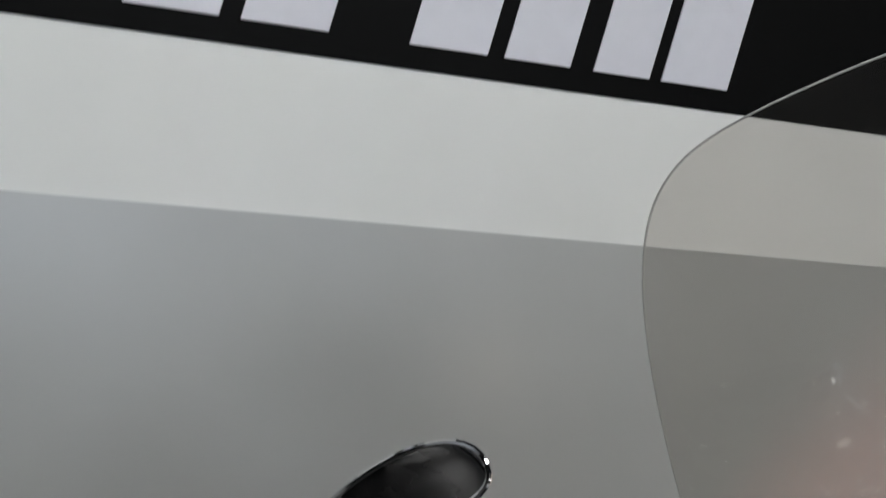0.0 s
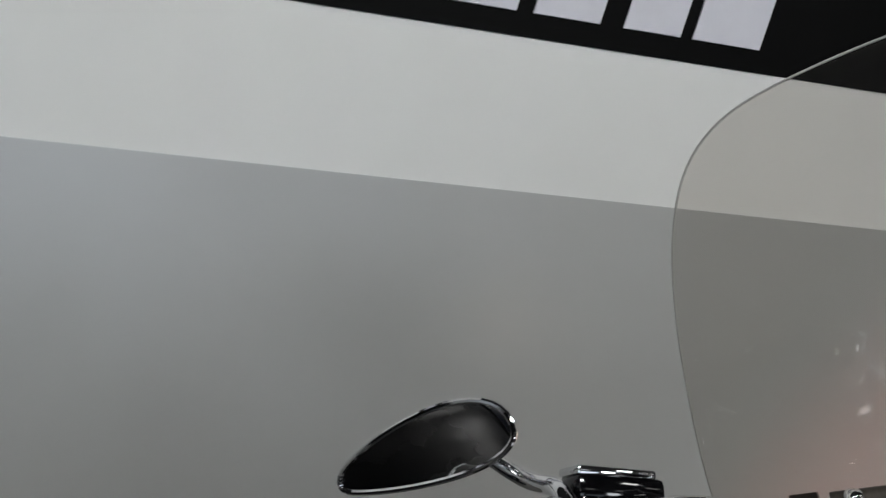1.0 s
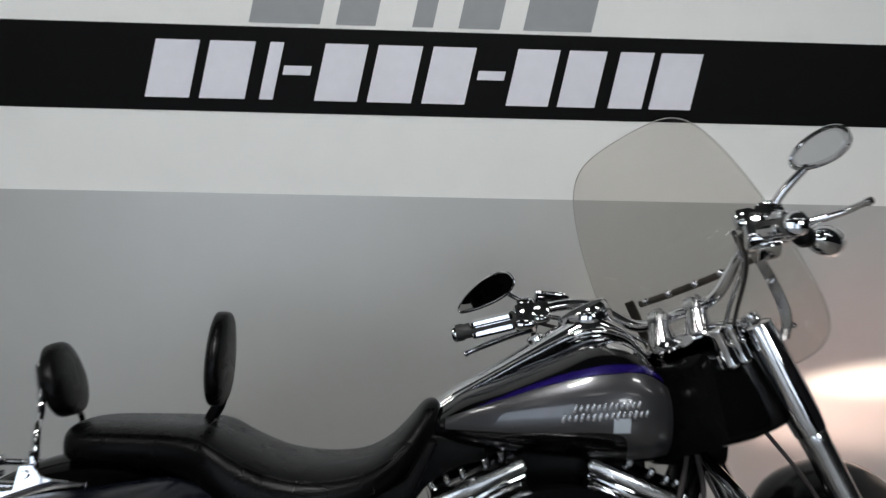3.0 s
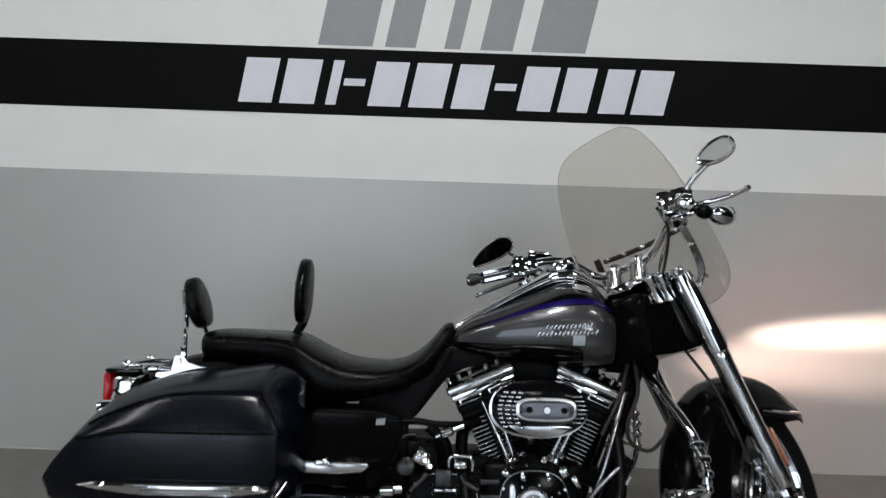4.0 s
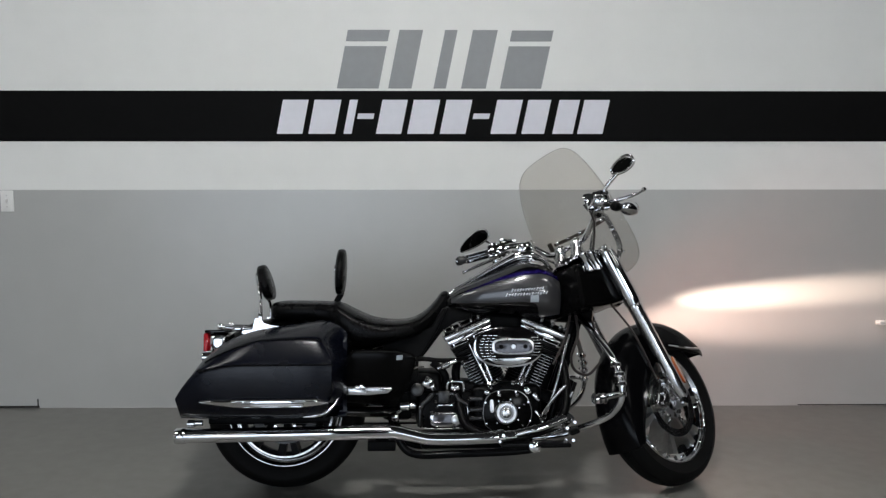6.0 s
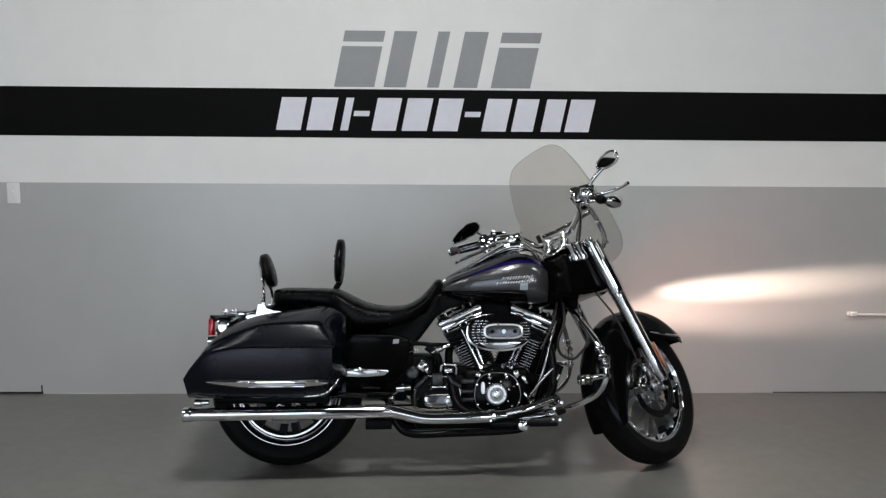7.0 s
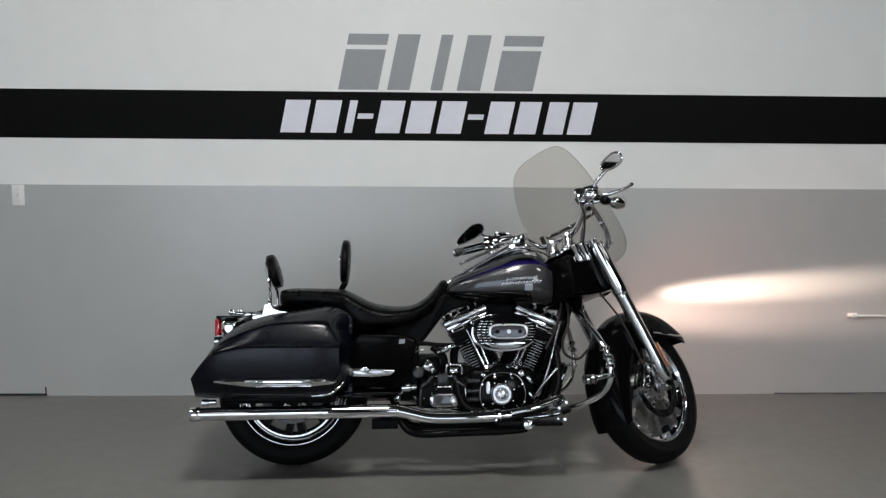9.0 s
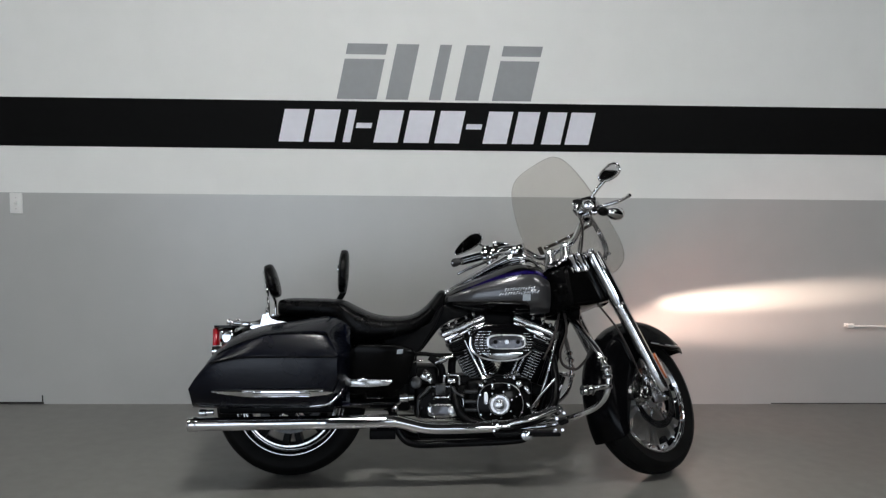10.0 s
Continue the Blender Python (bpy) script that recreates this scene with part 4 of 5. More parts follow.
sissy = bp("passenger_backrest", pad((-0.092, 0, 0.846), 0.095, 0.076, 0.026, -16), M_LEATHER, bike, "black leather passenger backrest on chrome bars", 60)
for s in (-1, 1):
    bp("backrest_bar", tube([(-0.120, s * 0.062, 0.880), (-0.106, s * 0.075, 0.800), (-0.096, s * 0.115, 0.765), (-0.093, s * 0.128, 0.735), (-0.092, s * 0.132, 0.665)], 0.0075, 10), M_CHROME, sissy)
    bp("bar_clamp", cblock((-0.094, s * 0.137, 0.700), (0.016, 0.014, 0.050), 0.004, (0, -6, 0)), M_CHROME, sissy)
    bp("backrest_strut_plate", slab([(-0.165, 0.640), (-0.160, 0.652), (-0.122, 0.656), (-0.112, 0.700), (-0.088, 0.701), (-0.076, 0.682), (-0.048, 0.672), (0.008, 0.666), (0.014, 0.652), (-0.06, 0.633), (-0.12, 0.628)], s * 0.150 - 0.004, s * 0.150 + 0.004, 0.0015), M_CHROME, sissy, "bright polished side plate", 12)
    bp("plate_bolt", disc((-0.100, s * 0.157, 0.684), (0, 1, 0), 0.008, 0.008, 10), M_CHROME, sissy)
bp("backrest_medallion", disc((-0.128, 0, 0.872), (1, 0, 0.25), 0.020, 0.006, 20), M_CHROME, sissy)
rback = bp("rider_backrest", pad((0.221, 0, 0.889), 0.105, 0.097, 0.023, 3), M_LEATHER, bike, "tall black leather rider backrest", 60)
bp("backrest_post", tube([(0.226, 0, 0.83), (0.220, 0, 0.795), (0.204, 0, 0.765), (0.198, 0, 0.73)], 0.013, 10), M_SATIN, rback)
bp("backrest_plate", oval_plate((0.199, 0, 0.900), (0, 1, 0), (0, 0, 1), 0.030, 0.024, 0.008), M_CHROME, rback)

# rack, tail lamp
rack = bp("luggage_rack", tube([(-0.13, -0.115, 0.655), (-0.22, -0.112, 0.662), (-0.262, -0.095, 0.664), (-0.275, 0, 0.664), (-0.262, 0.095, 0.664), (-0.22, 0.112, 0.662), (-0.13, 0.115, 0.655)], 0.0085, 10), M_CHROME, bike, "small chrome rear rack")
for s in (-1, 1):
    bp("rack_ball", lathe([(-0.014, 0.004), (-0.010, 0.012), (0.0, 0.0155), (0.010, 0.012), (0.014, 0.004)], (-0.258, s * 0.105, 0.668), (1, 0, 0), 14), M_CHROME, rack)
    bp("rack_clamp", cblock((-0.185, s * 0.114, 0.658), (0.050, 0.022, 0.022), 0.006), M_CHROME, rack)
    bp("rear_signal", lathe([(-0.036, 0.010), (-0.030, 0.024), (0.0, 0.027), (0.022, 0.020), (0.036, 0.006)], (-0.292, s * 0.125, 0.545), (1, 0, 0), 20), M_CHROME, rack)
    bp("rear_signal_stalk", tube([(-0.30, s * 0.05, 0.60), (-0.29, s * 0.12, 0.548)], 0.009, 10), M_CHROME, rack)
tail = bp("tail_lamp", block(-0.318, -0.235, -0.072, 0.072, 0.552, 0.640, 0.026, 5), M_CHROME, bike, "bright tail lamp housing with a red lens", 50)
bp("lens", block(-0.338, -0.317, -0.068, 0.068, 0.545, 0.640, 0.009), M_RED, tail, "red tail lamp lens")
bp("visor", block(-0.330, -0.230, -0.075, 0.075, 0.640, 0.652, 0.003), M_BLACK, tail)
bp("lamp_bracket", tube([(-0.29, 0, 0.58), (-0.25, 0, 0.56), (-0.2, 0, 0.62)], 0.02, 10), M_BLACK, tail)


COVER_TILT = Matrix.Translation((0.24, -0.205, 0.40)) @ pose(0, 0, 0, 17, 0, 0) @ Matrix.Translation((-0.24, 0.205, -0.40))
# saddlebags: a boxy leather shell with a creased lid, a raked tail and a chamfered front
BAG_TOP = smooth_table([(-0.37, 0.455), (-0.32, 0.518), (-0.27, 0.562), (-0.207, 0.612), (-0.10, 0.652), (0.0, 0.668), (0.11, 0.684), (0.18, 0.690), (0.23, 0.672), (0.275, 0.630)], 4)
BAG_CREASE = smooth_table([(-0.37, 0.425), (-0.32, 0.480), (-0.27, 0.528), (-0.213, 0.563), (-0.103, 0.606), (-0.03, 0.621), (0.08, 0.624), (0.16, 0.620), (0.23, 0.596), (0.275, 0.560)], 4)
BAG_OUT = smooth_table([(-0.37, -0.372), (-0.32, -0.396), (-0.25, -0.412), (-0.10, -0.424), (0.05, -0.427), (0.16, -0.424), (0.275, -0.410)], 4)
BAG_TAIL = ((0.30, -0.352), (0.329, -0.362), (0.345, -0.350), (0.368, -0.356), (0.407, -0.366), (0.455, -0.333), (0.50, -0.300), (0.545, -0.287), (0.60, -0.226), (0.70, -0.12))
BAG_NOSE = ((0.30, 0.180), (0.33, 0.195), (0.398, 0.214), (0.46, 0.226), (0.528, 0.232), (0.575, 0.212), (0.620, 0.184), (0.69, 0.170))
BAG_FLOOR = 0.326


def seam_z(x):
    return 0.531 - 0.45 * max(0.0, -0.12 - x) ** 1.6


def bag_y(x, z, grow=0.0):
    """The outer face of the right bag."""
    y = interp(BAG_OUT, x)[0]
    crease = interp(BAG_CREASE, x)[0]
    sz = min(seam_z(x), crease - 0.01)
    if z > sz:
        y += 0.034 * ((z - sz) / (crease - sz)) ** 1.25
    else:
        y += 0.045 * ((sz - z) / (sz - BAG_FLOOR)) ** 2.0
    y += 0.040 * max(0.0, 1 - (z - BAG_FLOOR) / 0.03) ** 2
    nose = interp(BAG_NOSE, z)[0]
    if x > nose - 0.006:
        y += 3.2 * (x - nose + 0.006)
    return y - grow


def bag_shell():
    rings = []
    for x in np.linspace(-0.37, 0.262, 44):
        top, crease = interp(BAG_TOP, x)[0], interp(BAG_CREASE, x)[0]
        ring = [(x, -0.215, BAG_FLOOR + 0.012), (x, -0.30, BAG_FLOOR)]
        for z in np.linspace(BAG_FLOOR, crease, 22):
            ring.append((x, min(bag_y(x, z), -0.235), z))
        y0 = ring[-1][1]
        for k in (0.10, 0.3, 0.55, 0.8, 1.0):
            ring.append((x, y0 + (-0.225 - y0) * k, crease + (top - crease) * math.sin(k * math.pi / 2) ** 0.9))
        ring.append((x, -0.200, top - 0.012))
        rings.append([(max(px, interp(BAG_TAIL, pz)[0]), py, pz) for px, py, pz in ring])
    bm = skin(rings)
    bmesh.ops.remove_doubles(bm, verts=bm.verts, dist=0.0006)
    return bm


for s in (1, -1):
    def flip(bm):
        return xf(bm, Matrix.Diagonal((1, s, 1, 1)))
    bag = bp("saddlebag", flip(bag_shell()), M_BAG, bike, "hard saddlebag covered in black leather with chrome trim", 42)
    seam = [(x, bag_y(x, seam_z(x), 0.0005), seam_z(x)) for x in np.linspace(-0.272, 0.222, 26)]
    bp("lid_seam", flip(tube(seam, 0.0034, 6, step=2)), M_LEATHER, bag)
    welt = [(x, bag_y(x, interp(BAG_CREASE, x)[0], 0.0), interp(BAG_CREASE, x)[0] + 0.001) for x in np.linspace(-0.255, 0.180, 24)]
    bp("lid_piping", flip(tube(welt, 0.0030, 6, step=2)), M_LEATHER, bag)
    ring = []
    for x, hh in ((-0.272, 0.002), (-0.25, 0.007), (-0.20, 0.012), (-0.137, 0.018), (-0.06, 0.0195), (0.05, 0.0195), (0.13, 0.017), (0.175, 0.012), (0.203, 0.003)):
        zz = 0.397 - 0.006 * min(1.0, max(0.0, (x + 0.272) / 0.13))
        yy = bag_y(x, zz, 0.0)
        ring.append([(x, yy + 0.004, zz + hh), (x, yy - 0.006, zz + hh * 0.8), (x, yy - 0.010, zz + hh * 0.25), (x, yy - 0.004, zz - hh * 0.8), (x, yy + 0.004, zz - hh)])
    g = bp("chrome_guard", flip(skin(ring)), M_CHROME, bag, "long chrome side guard")
    rail = [(x, bag_y(x, 0.403) - 0.0075, 0.403) for x in np.linspace(-0.150, 0.165, 12)]
    bp("guard_rail", flip(tube(rail, 0.0048, 8, step=2)), M_CHROME, g)
    loop = [(x, bag_y(x, 0.3895) - 0.0080, 0.3895) for x in np.linspace(-0.110, 0.112, 9)] + [(x, bag_y(x, 0.3775) - 0.0060, 0.3775) for x in np.linspace(0.112, -0.110, 9)]
    bp("guard_slot", flip(tube(loop + loop[:1], 0.0027, 8, step=2)), M_CHROME, g)
    bp("corner_guard", flip(tube([(0.110, -0.376, 0.335, 0.004), (0.160, -0.376, 0.340, 0.0075), (0.196, -0.370, 0.352, 0.0075), (0.222, -0.356, 0.374, 0.006), (0.236, -0.340, 0.398, 0.004)], None, 10)), M_CHROME, bag)
    # side cover under the seat
    cov = bp("side_cover", flip(xf(slab([(0.235, 0.36), (0.25, 0.54), (0.29, 0.575), (0.45, 0.572), (0.525, 0.555), (0.535, 0.53), (0.505, 0.42), (0.45, 0.34)], -0.205, -0.165, 0.012), COVER_TILT)), M_NACELLE, bike, "black gloss side cover with chrome badge")
    if s == 1:
        bp("cover_square", xf(slab([(0.456, 0.540), (0.458, 0.558), (0.482, 0.560), (0.480, 0.542)], -0.2075, -0.2045), COVER_TILT), M_PALE_SQUARE, cov)
    bp("cover_badge", flip(slab([(0.236, 0.424), (0.245, 0.430), (0.435, 0.426), (0.44, 0.416), (0.42, 0.400), (0.35, 0.394), (0.26, 0.396), (0.242, 0.408)], -0.216, -0.204, 0.003)), M_CHROME_D, cov)
    bp("badge_boss", flip(oval_plate((0.312, -0.218, 0.425), (1, 0, 0), (0, 0, 1), 0.022, 0.008, 0.008)), M_CHROME, cov)
    # Thin chrome tube stands in for the highlight along the cover's top edge.
    bp("cover_highlight", flip(tube([(0.255, -0.207, 0.540), (0.30, -0.209, 0.556), (0.40, -0.211, 0.558), (0.43, -0.210, 0.556)], 0.0022, 6)), M_CHROME_D, cov)
    # mufflers
    if s == 1:
        mf = bp("muffler", tube([(-0.352, -0.325, 0.2625, 0.0265), (0.1, -0.315, 0.2635, 0.0275), (0.40, -0.305, 0.265, 0.0275), (0.455, -0.302, 0.263, 0.0265), (0.515, -0.30, 0.249, 0.0245), (0.585, -0.295, 0.234, 0.0235), (0.70, -0.285, 0.231, 0.0235), (0.85, -0.27, 0.233, 0.0235)], None, 24), M_CHROME, bike, "long straight chrome muffler")
        bp("muffler_bracket", join(block(0.345, 0.452, -0.285, -0.150, 0.188, 0.226, 0.004), block(0.375, 0.425, -0.262, -0.250, 0.210, 0.262, 0.002)), M_SATIN, mf)
    else:
        mf = bp("muffler", tube([(-0.352, 0.325, 0.2625, 0.0265), (0.1, 0.315, 0.2635, 0.0275), (0.40, 0.305, 0.265, 0.0275), (0.50, 0.29, 0.255, 0.022), (0.60, 0.22, 0.24, 0.02)], None, 20), M_CHROME, bike, "long straight chrome muffler")
    bp("muffler_tip", flip(lathe([(-0.022, 0.020), (-0.022, 0.0275), (-0.016, 0.0295), (0.010, 0.0295), (0.016, 0.0275), (0.016, 0.020)], (-0.352, -0.325, 0.2625), (1, 0.01, 0), 28, loop=True)), M_CHROME, mf)
    bp("muffler_bore", flip(disc((-0.345, -0.325, 0.2625), (1, 0, 0), 0.021, 0.006, 20)), M_SATIN, mf)
    bp("muffler_strap", flip(lathe([(-0.010, 0.0285), (-0.010, 0.0305), (0.010, 0.0305), (0.010, 0.0285)], (0.16, -0.3135, 0.2637), (1, 0, 0), 24, loop=True)), M_CHROME, mf)
    bp("muffler_hanger", flip(cblock((0.16, -0.27, 0.30), (0.03, 0.02, 0.07), 0.004, (-40, 0, 0))), M_SATIN, mf)

# engine
engine = bp("crankcase", join(block(0.755, 1.050, -0.120, 0.130, 0.205, 0.420, 0.030, 3), lathe([(-0.135, 0.10), (-0.128, 0.118), (0.12, 0.118), (0.128, 0.10)], (0.905, 0, 0.315), (0, 1, 0), 36)), M_SATIN, bike, "black v-twin crankcase")
CR = Vector((0.908, 0, 0.265))


def cylinder(sign):
    ang = radians(22.8)
    ax = Vector((sign * math.sin(ang), 0, math.cos(ang)))
    sx = Vector((math.cos(ang), 0, -sign * math.sin(ang)))
    m = Matrix(((sx.x, 0, ax.x, CR.x), (0, 1, 0, 0), (sx.z, 0, ax.z, CR.z), (0, 0, 0, 1)))
    cyl = bp("cylinder", xf(lathe([(0.14, 0.066), (0.34, 0.068)], (0, 0, 0), (0, 0, 1), 24), m), M_SATIN, bike, "black finned engine cylinder")
    for k in range(14):
        h = 0.148 + k * 0.0124
        sz = 0.070 + 0.008 * (k / 13)
        bp("fin", xf(skin([[(sz * math.copysign(abs(math.cos(t)) ** 0.55, math.cos(t)), (sz + 0.004) * math.copysign(abs(math.sin(t)) ** 0.55, math.sin(t)), h + dz) for t in np.linspace(0, 2 * math.pi, 28, endpoint=False)] for dz in (0, 0.0036)]), m), M_SATIN, cyl)
        w0, w1 = sorted((sign * 0.026, sign * (sz + 0.003)))
        bp("fin_edge", xf(block(w0, w1, -(sz + 0.0065), -(sz - 0.012), h + 0.0004, h + 0.0032, 0.0008, 1), m), M_FINEDGE, cyl)
    head = bp("cylinder_head", xf(join(block(-0.088, 0.088, -0.088, 0.088, 0.322, 0.338, 0.004), block(-0.092, 0.092, -0.092, 0.092, 0.344, 0.360, 0.004), block(-0.09, 0.09, -0.092, 0.092, 0.366, 0.380, 0.004), block(-0.075, 0.075, -0.08, 0.08, 0.32, 0.384)), m), M_SATIN, cyl)
    rk = bp("rocker_box", xf(block(-0.104, 0.104, -0.098, 0.094, 0.398, 0.424, 0.009, 3), m), M_ROCKER, cyl, "polished rocker cover", 20)
    bp("rocker_base", xf(block(-0.096, 0.096, -0.093, 0.092, 0.380, 0.398, 0.003), m), M_CHROME, rk)
    bp("rocker_top", xf(skin([[(-0.100 + q, -0.094 + q * 1.3, h), (0.100 - q, -0.094 + q * 1.3, h), (0.100 - q, 0.090 - q, h), (-0.100 + q, 0.090 - q, h)] for h, q in ((0.424, 0.0), (0.428, 0.004), (0.444, 0.018), (0.447, 0.024))]), m), M_CHROME, rk)
    for u, w in ((-0.088, -0.070), (-0.055, -0.074), (-0.020, -0.074), (0.030, -0.074), (0.065, -0.074), (0.090, -0.066)):
        bp("rocker_bolt", xf(disc((u, w, 0.446), (0, -0.25, 1), 0.0070, 0.013, 8), m), M_ROCKER, rk)
    for u0, u1 in ((-0.080, -0.012), (0.010, 0.080)):
        bp("rocker_recess", xf(block(u0, u1, -0.0965, -0.090, 0.3655, 0.3815, 0.001), m), M_ROCKER, rk)
        # Raised black block gives the recess its shade; nothing is hollowed out.
        bp("rocker_recess_shade", xf(block(u0 + 0.005, u1 - 0.005, -0.0985, -0.091, 0.3685, 0.3785, 0.001), m), M_SATIN, rk)
    if sign > 0:
        bp("spark_lead", xf(tube([(sign * 0.09, -0.03, 0.36), (sign * 0.12, -0.05, 0.37), (sign * 0.10, -0.07, 0.42)], 0.0045, 8), m), M_CABLE, cyl)
    return m


for sgn in (-1, 1):
    cylinder(sgn)
for x0, x1 in ((0.846, 0.755), (0.862, 0.790), (0.940, 1.024), (0.956, 1.052)):
    r = bp("pushrod_tube", tube([(x0, -0.105, 0.395), (x1, -0.098, 0.585)], 0.0060, 12), M_CHROME, engine)
    bp("pushrod_collar", disc((x0 + (x1 - x0) * 0.12, -0.104, 0.418), (x1 - x0, 0, 0.19), 0.0125, 0.022, 14), M_CHROME, r)
    for q in range(5):
        bp("pushrod_ring", disc((x0 + (x1 - x0) * (0.2 + 0.055 * q), -0.1035, 0.395 + 0.19 * (0.2 + 0.055 * q)), (x1 - x0, 0, 0.19), 0.0098, 0.005, 12), M_CHROME, r)
    bp("pushrod_collar", disc((x0 + (x1 - x0) * 0.55, -0.101, 0.4995), (x1 - x0, 0, 0.19), 0.0105, 0.010, 14), M_CHROME, r)
for x in (0.855, 0.948):
    bp("tappet_block", cblock((x, -0.108, 0.385), (0.058, 0.042, 0.036), 0.008), M_CHROME, engine)

rnd = random.Random(5)
for k in range(14):
    x, z = 0.835 + 0.15 * rnd.random(), 0.372 + 0.075 * rnd.random()
    bp("engine_fitting", disc((x, -0.118 - 0.02 * rnd.random(), z), (rnd.random() - 0.5, -1, rnd.random() - 0.3), 0.006 + 0.006 * rnd.random(), 0.016, 8), M_CHROME if k % 2 else M_CHROME_D, engine)
# cam cover
cam_cover = bp("cam_cover", slab([(0.815, 0.255), (0.800, 0.31), (0.815, 0.375), (0.86, 0.405), (0.94, 0.405), (0.985, 0.375), (1.005, 0.31), (0.985, 0.255), (0.94, 0.225), (0.86, 0.225)], -0.165, -0.115, 0.008), M_NACELLE, bike, "black cam cover with a round chrome timer cover")
for x, z in ((0.815, 0.27), (0.812, 0.355), (0.865, 0.397), (0.935, 0.397), (0.985, 0.355), (0.992, 0.28), (0.94, 0.236), (0.862, 0.236)):
    bp("cover_bolt", disc((x, -0.169, z), (0, 1, 0), 0.0050, 0.012, 8), M_CHROME, cam_cover)
bp("timer_cover", lathe([(0.0, 0.041), (0.012, 0.0425), (0.016, 0.041), (0.018, 0.039), (0.018, 0.030), (0.016, 0.028), (0.015, 0.027), (0.020, 0.018), (0.0225, 0.010), (0.023, 0.003)], (0.896, -0.162, 0.313), (0, -1, 0), 44), M_POLISH, cam_cover, "round polished timer cover")
bp("timer_ring", lathe([(0.0165, 0.021), (0.0195, 0.022), (0.0195, 0.028), (0.0165, 0.029)], (0.896, -0.162, 0.313), (0, -1, 0), 40, loop=True), M_FIN, cam_cover)
bp("timer_bezel", lathe([(0.0, 0.046), (0.006, 0.0475), (0.008, 0.0455), (0.004, 0.043)], (0.896, -0.163, 0.313), (0, -1, 0), 40, loop=True), M_CHROME, cam_cover)
for i in range(7):
    a = 2 * math.pi * (i + 0.4) / 7
    bp("bezel_screw", disc((0.896 + 0.056 * math.cos(a), -0.170, 0.313 + 0.056 * math.sin(a)), (0, 1, 0), 0.0038, 0.010, 8), M_CHROME_D, cam_cover)
for x, z, r in ((0.868, 0.384, 0.009), (0.940, 0.384, 0.008), (0.970, 0.345, 0.006), (0.962, 0.262, 0.006)):
    bp("cover_plug", lathe([(0, r), (0.005, r), (0.009, r * 0.55), (0.010, 0.001)], (x, -0.165, z), (0, -1, 0.15), 12), M_CHROME, cam_cover)
bp("cover_plate", oval_plate((0.838, -0.168, 0.340), (1, 0, 0), (0, 0, 1), 0.009, 0.026, 0.010, 20, 3.0), M_POLISH, cam_cover)

# Added outline tube stands in for scattered highlights round the cam cover.
rim_ = [(0.813, 0.262), (0.803, 0.31), (0.817, 0.371), (0.861, 0.400), (0.939, 0.400), (0.982, 0.371), (1.000, 0.31), (0.982, 0.260), (0.938, 0.230), (0.862, 0.230)]
bp("cover_glint_line", tube([(x, -0.163, z) for x, z in rim_ + rim_[:1]], 0.0018, 6, step=3), M_FIN, cam_cover)
for x, z, w, h, a in ((0.822, 0.392, 0.030, 0.020, 40), (0.985, 0.398, 0.026, 0.030, -30), (1.020, 0.372, 0.018, 0.040, -35), (1.028, 0.300, 0.014, 0.046, -30)):
    bp("case_lug", cblock((x, -0.146, z), (w, 0.026, h), 0.006, (0, a, 0)), M_CHROME_D, engine)

# air cleaner
ac = bp("air_cleaner", oval_plate((0.907, -0.178, 0.580), (1, 0, 0), (0, 0, 1), 0.134, 0.077, 0.056, 48, 2.3, 0.34), M_BLACK, bike, "oval black air cleaner with chrome cover")
bp("cleaner_band", oval_plate((0.907, -0.166, 0.576), (1, 0, 0), (0, 0, 1), 0.139, 0.081, 0.024, 48, 2.3, 0.2), M_CHROME, ac)
bp("cleaner_ring", oval_plate((0.920, -0.2215, 0.581), (1, 0, 0), (0, 0, 1), 0.083, 0.032, 0.014, 44, 3.4, 0.14), M_POLISH, ac, "bright chrome insert ring")
bp("cleaner_insert", oval_plate((0.920, -0.2295, 0.581), (1, 0, 0), (0, 0, 1), 0.0755, 0.0255, 0.005, 44, 3.4, 0.2), M_INSERT, ac)
bp("cleaner_boss", disc((0.920, -0.234, 0.581), (0, 1, 0), 0.011, 0.010, 20), M_CHROME_D, ac)
for x in (0.872, 0.968):
    bp("cleaner_bolt", disc((x, -0.2325, 0.581), (0, 1, 0), 0.009, 0.006, 12), M_SATIN, ac)
for i in range(9):
    z = 0.530 + i * 0.0118
    for k in range(3):
        x = 0.795 + k * 0.020 + 0.016 * abs((i - 4) / 4) ** 2
        bp("cooling_rib", cblock((x, -0.196 - 0.006 * k, z), (0.015, 0.016, 0.0062), 0.002), M_CHROME, ac)
for i in range(7):
    z = 0.545 + i * 0.0118
    bp("cooling_rib", cblock((1.022 - 0.012 * abs((i - 3) / 3) ** 2, -0.200, z), (0.030, 0.014, 0.005), 0.002), M_CHROME_D, ac)
# Dull chrome slab stands in for the floor reflected low in the gloss cover.
bp("cleaner_reflection", slab([(0.815, 0.535), (0.85, 0.512), (0.907, 0.503), (0.965, 0.512), (1.0, 0.535)], -0.212, -0.190, 0.004), M_CHROME_D, ac)
bp("intake_body", tube([(0.908, 0.02, 0.555), (0.908, -0.15, 0.57)], 0.034, 16), M_ALU, engine)

# gearbox
box_ = bp("gearbox", block(0.535, 0.770, -0.125, 0.120, 0.245, 0.400, 0.025, 3), M_SATIN, bike, "black gearbox with chrome side cover")
gc = bp("gearbox_cover", slab([(0.545, 0.270), (0.545, 0.335), (0.575, 0.365), (0.595, 0.392), (0.690, 0.392), (0.712, 0.365), (0.745, 0.340), (0.742, 0.270), (0.715, 0.250), (0.57, 0.250)], -0.160, -0.120, 0.008), M_SATIN, box_)
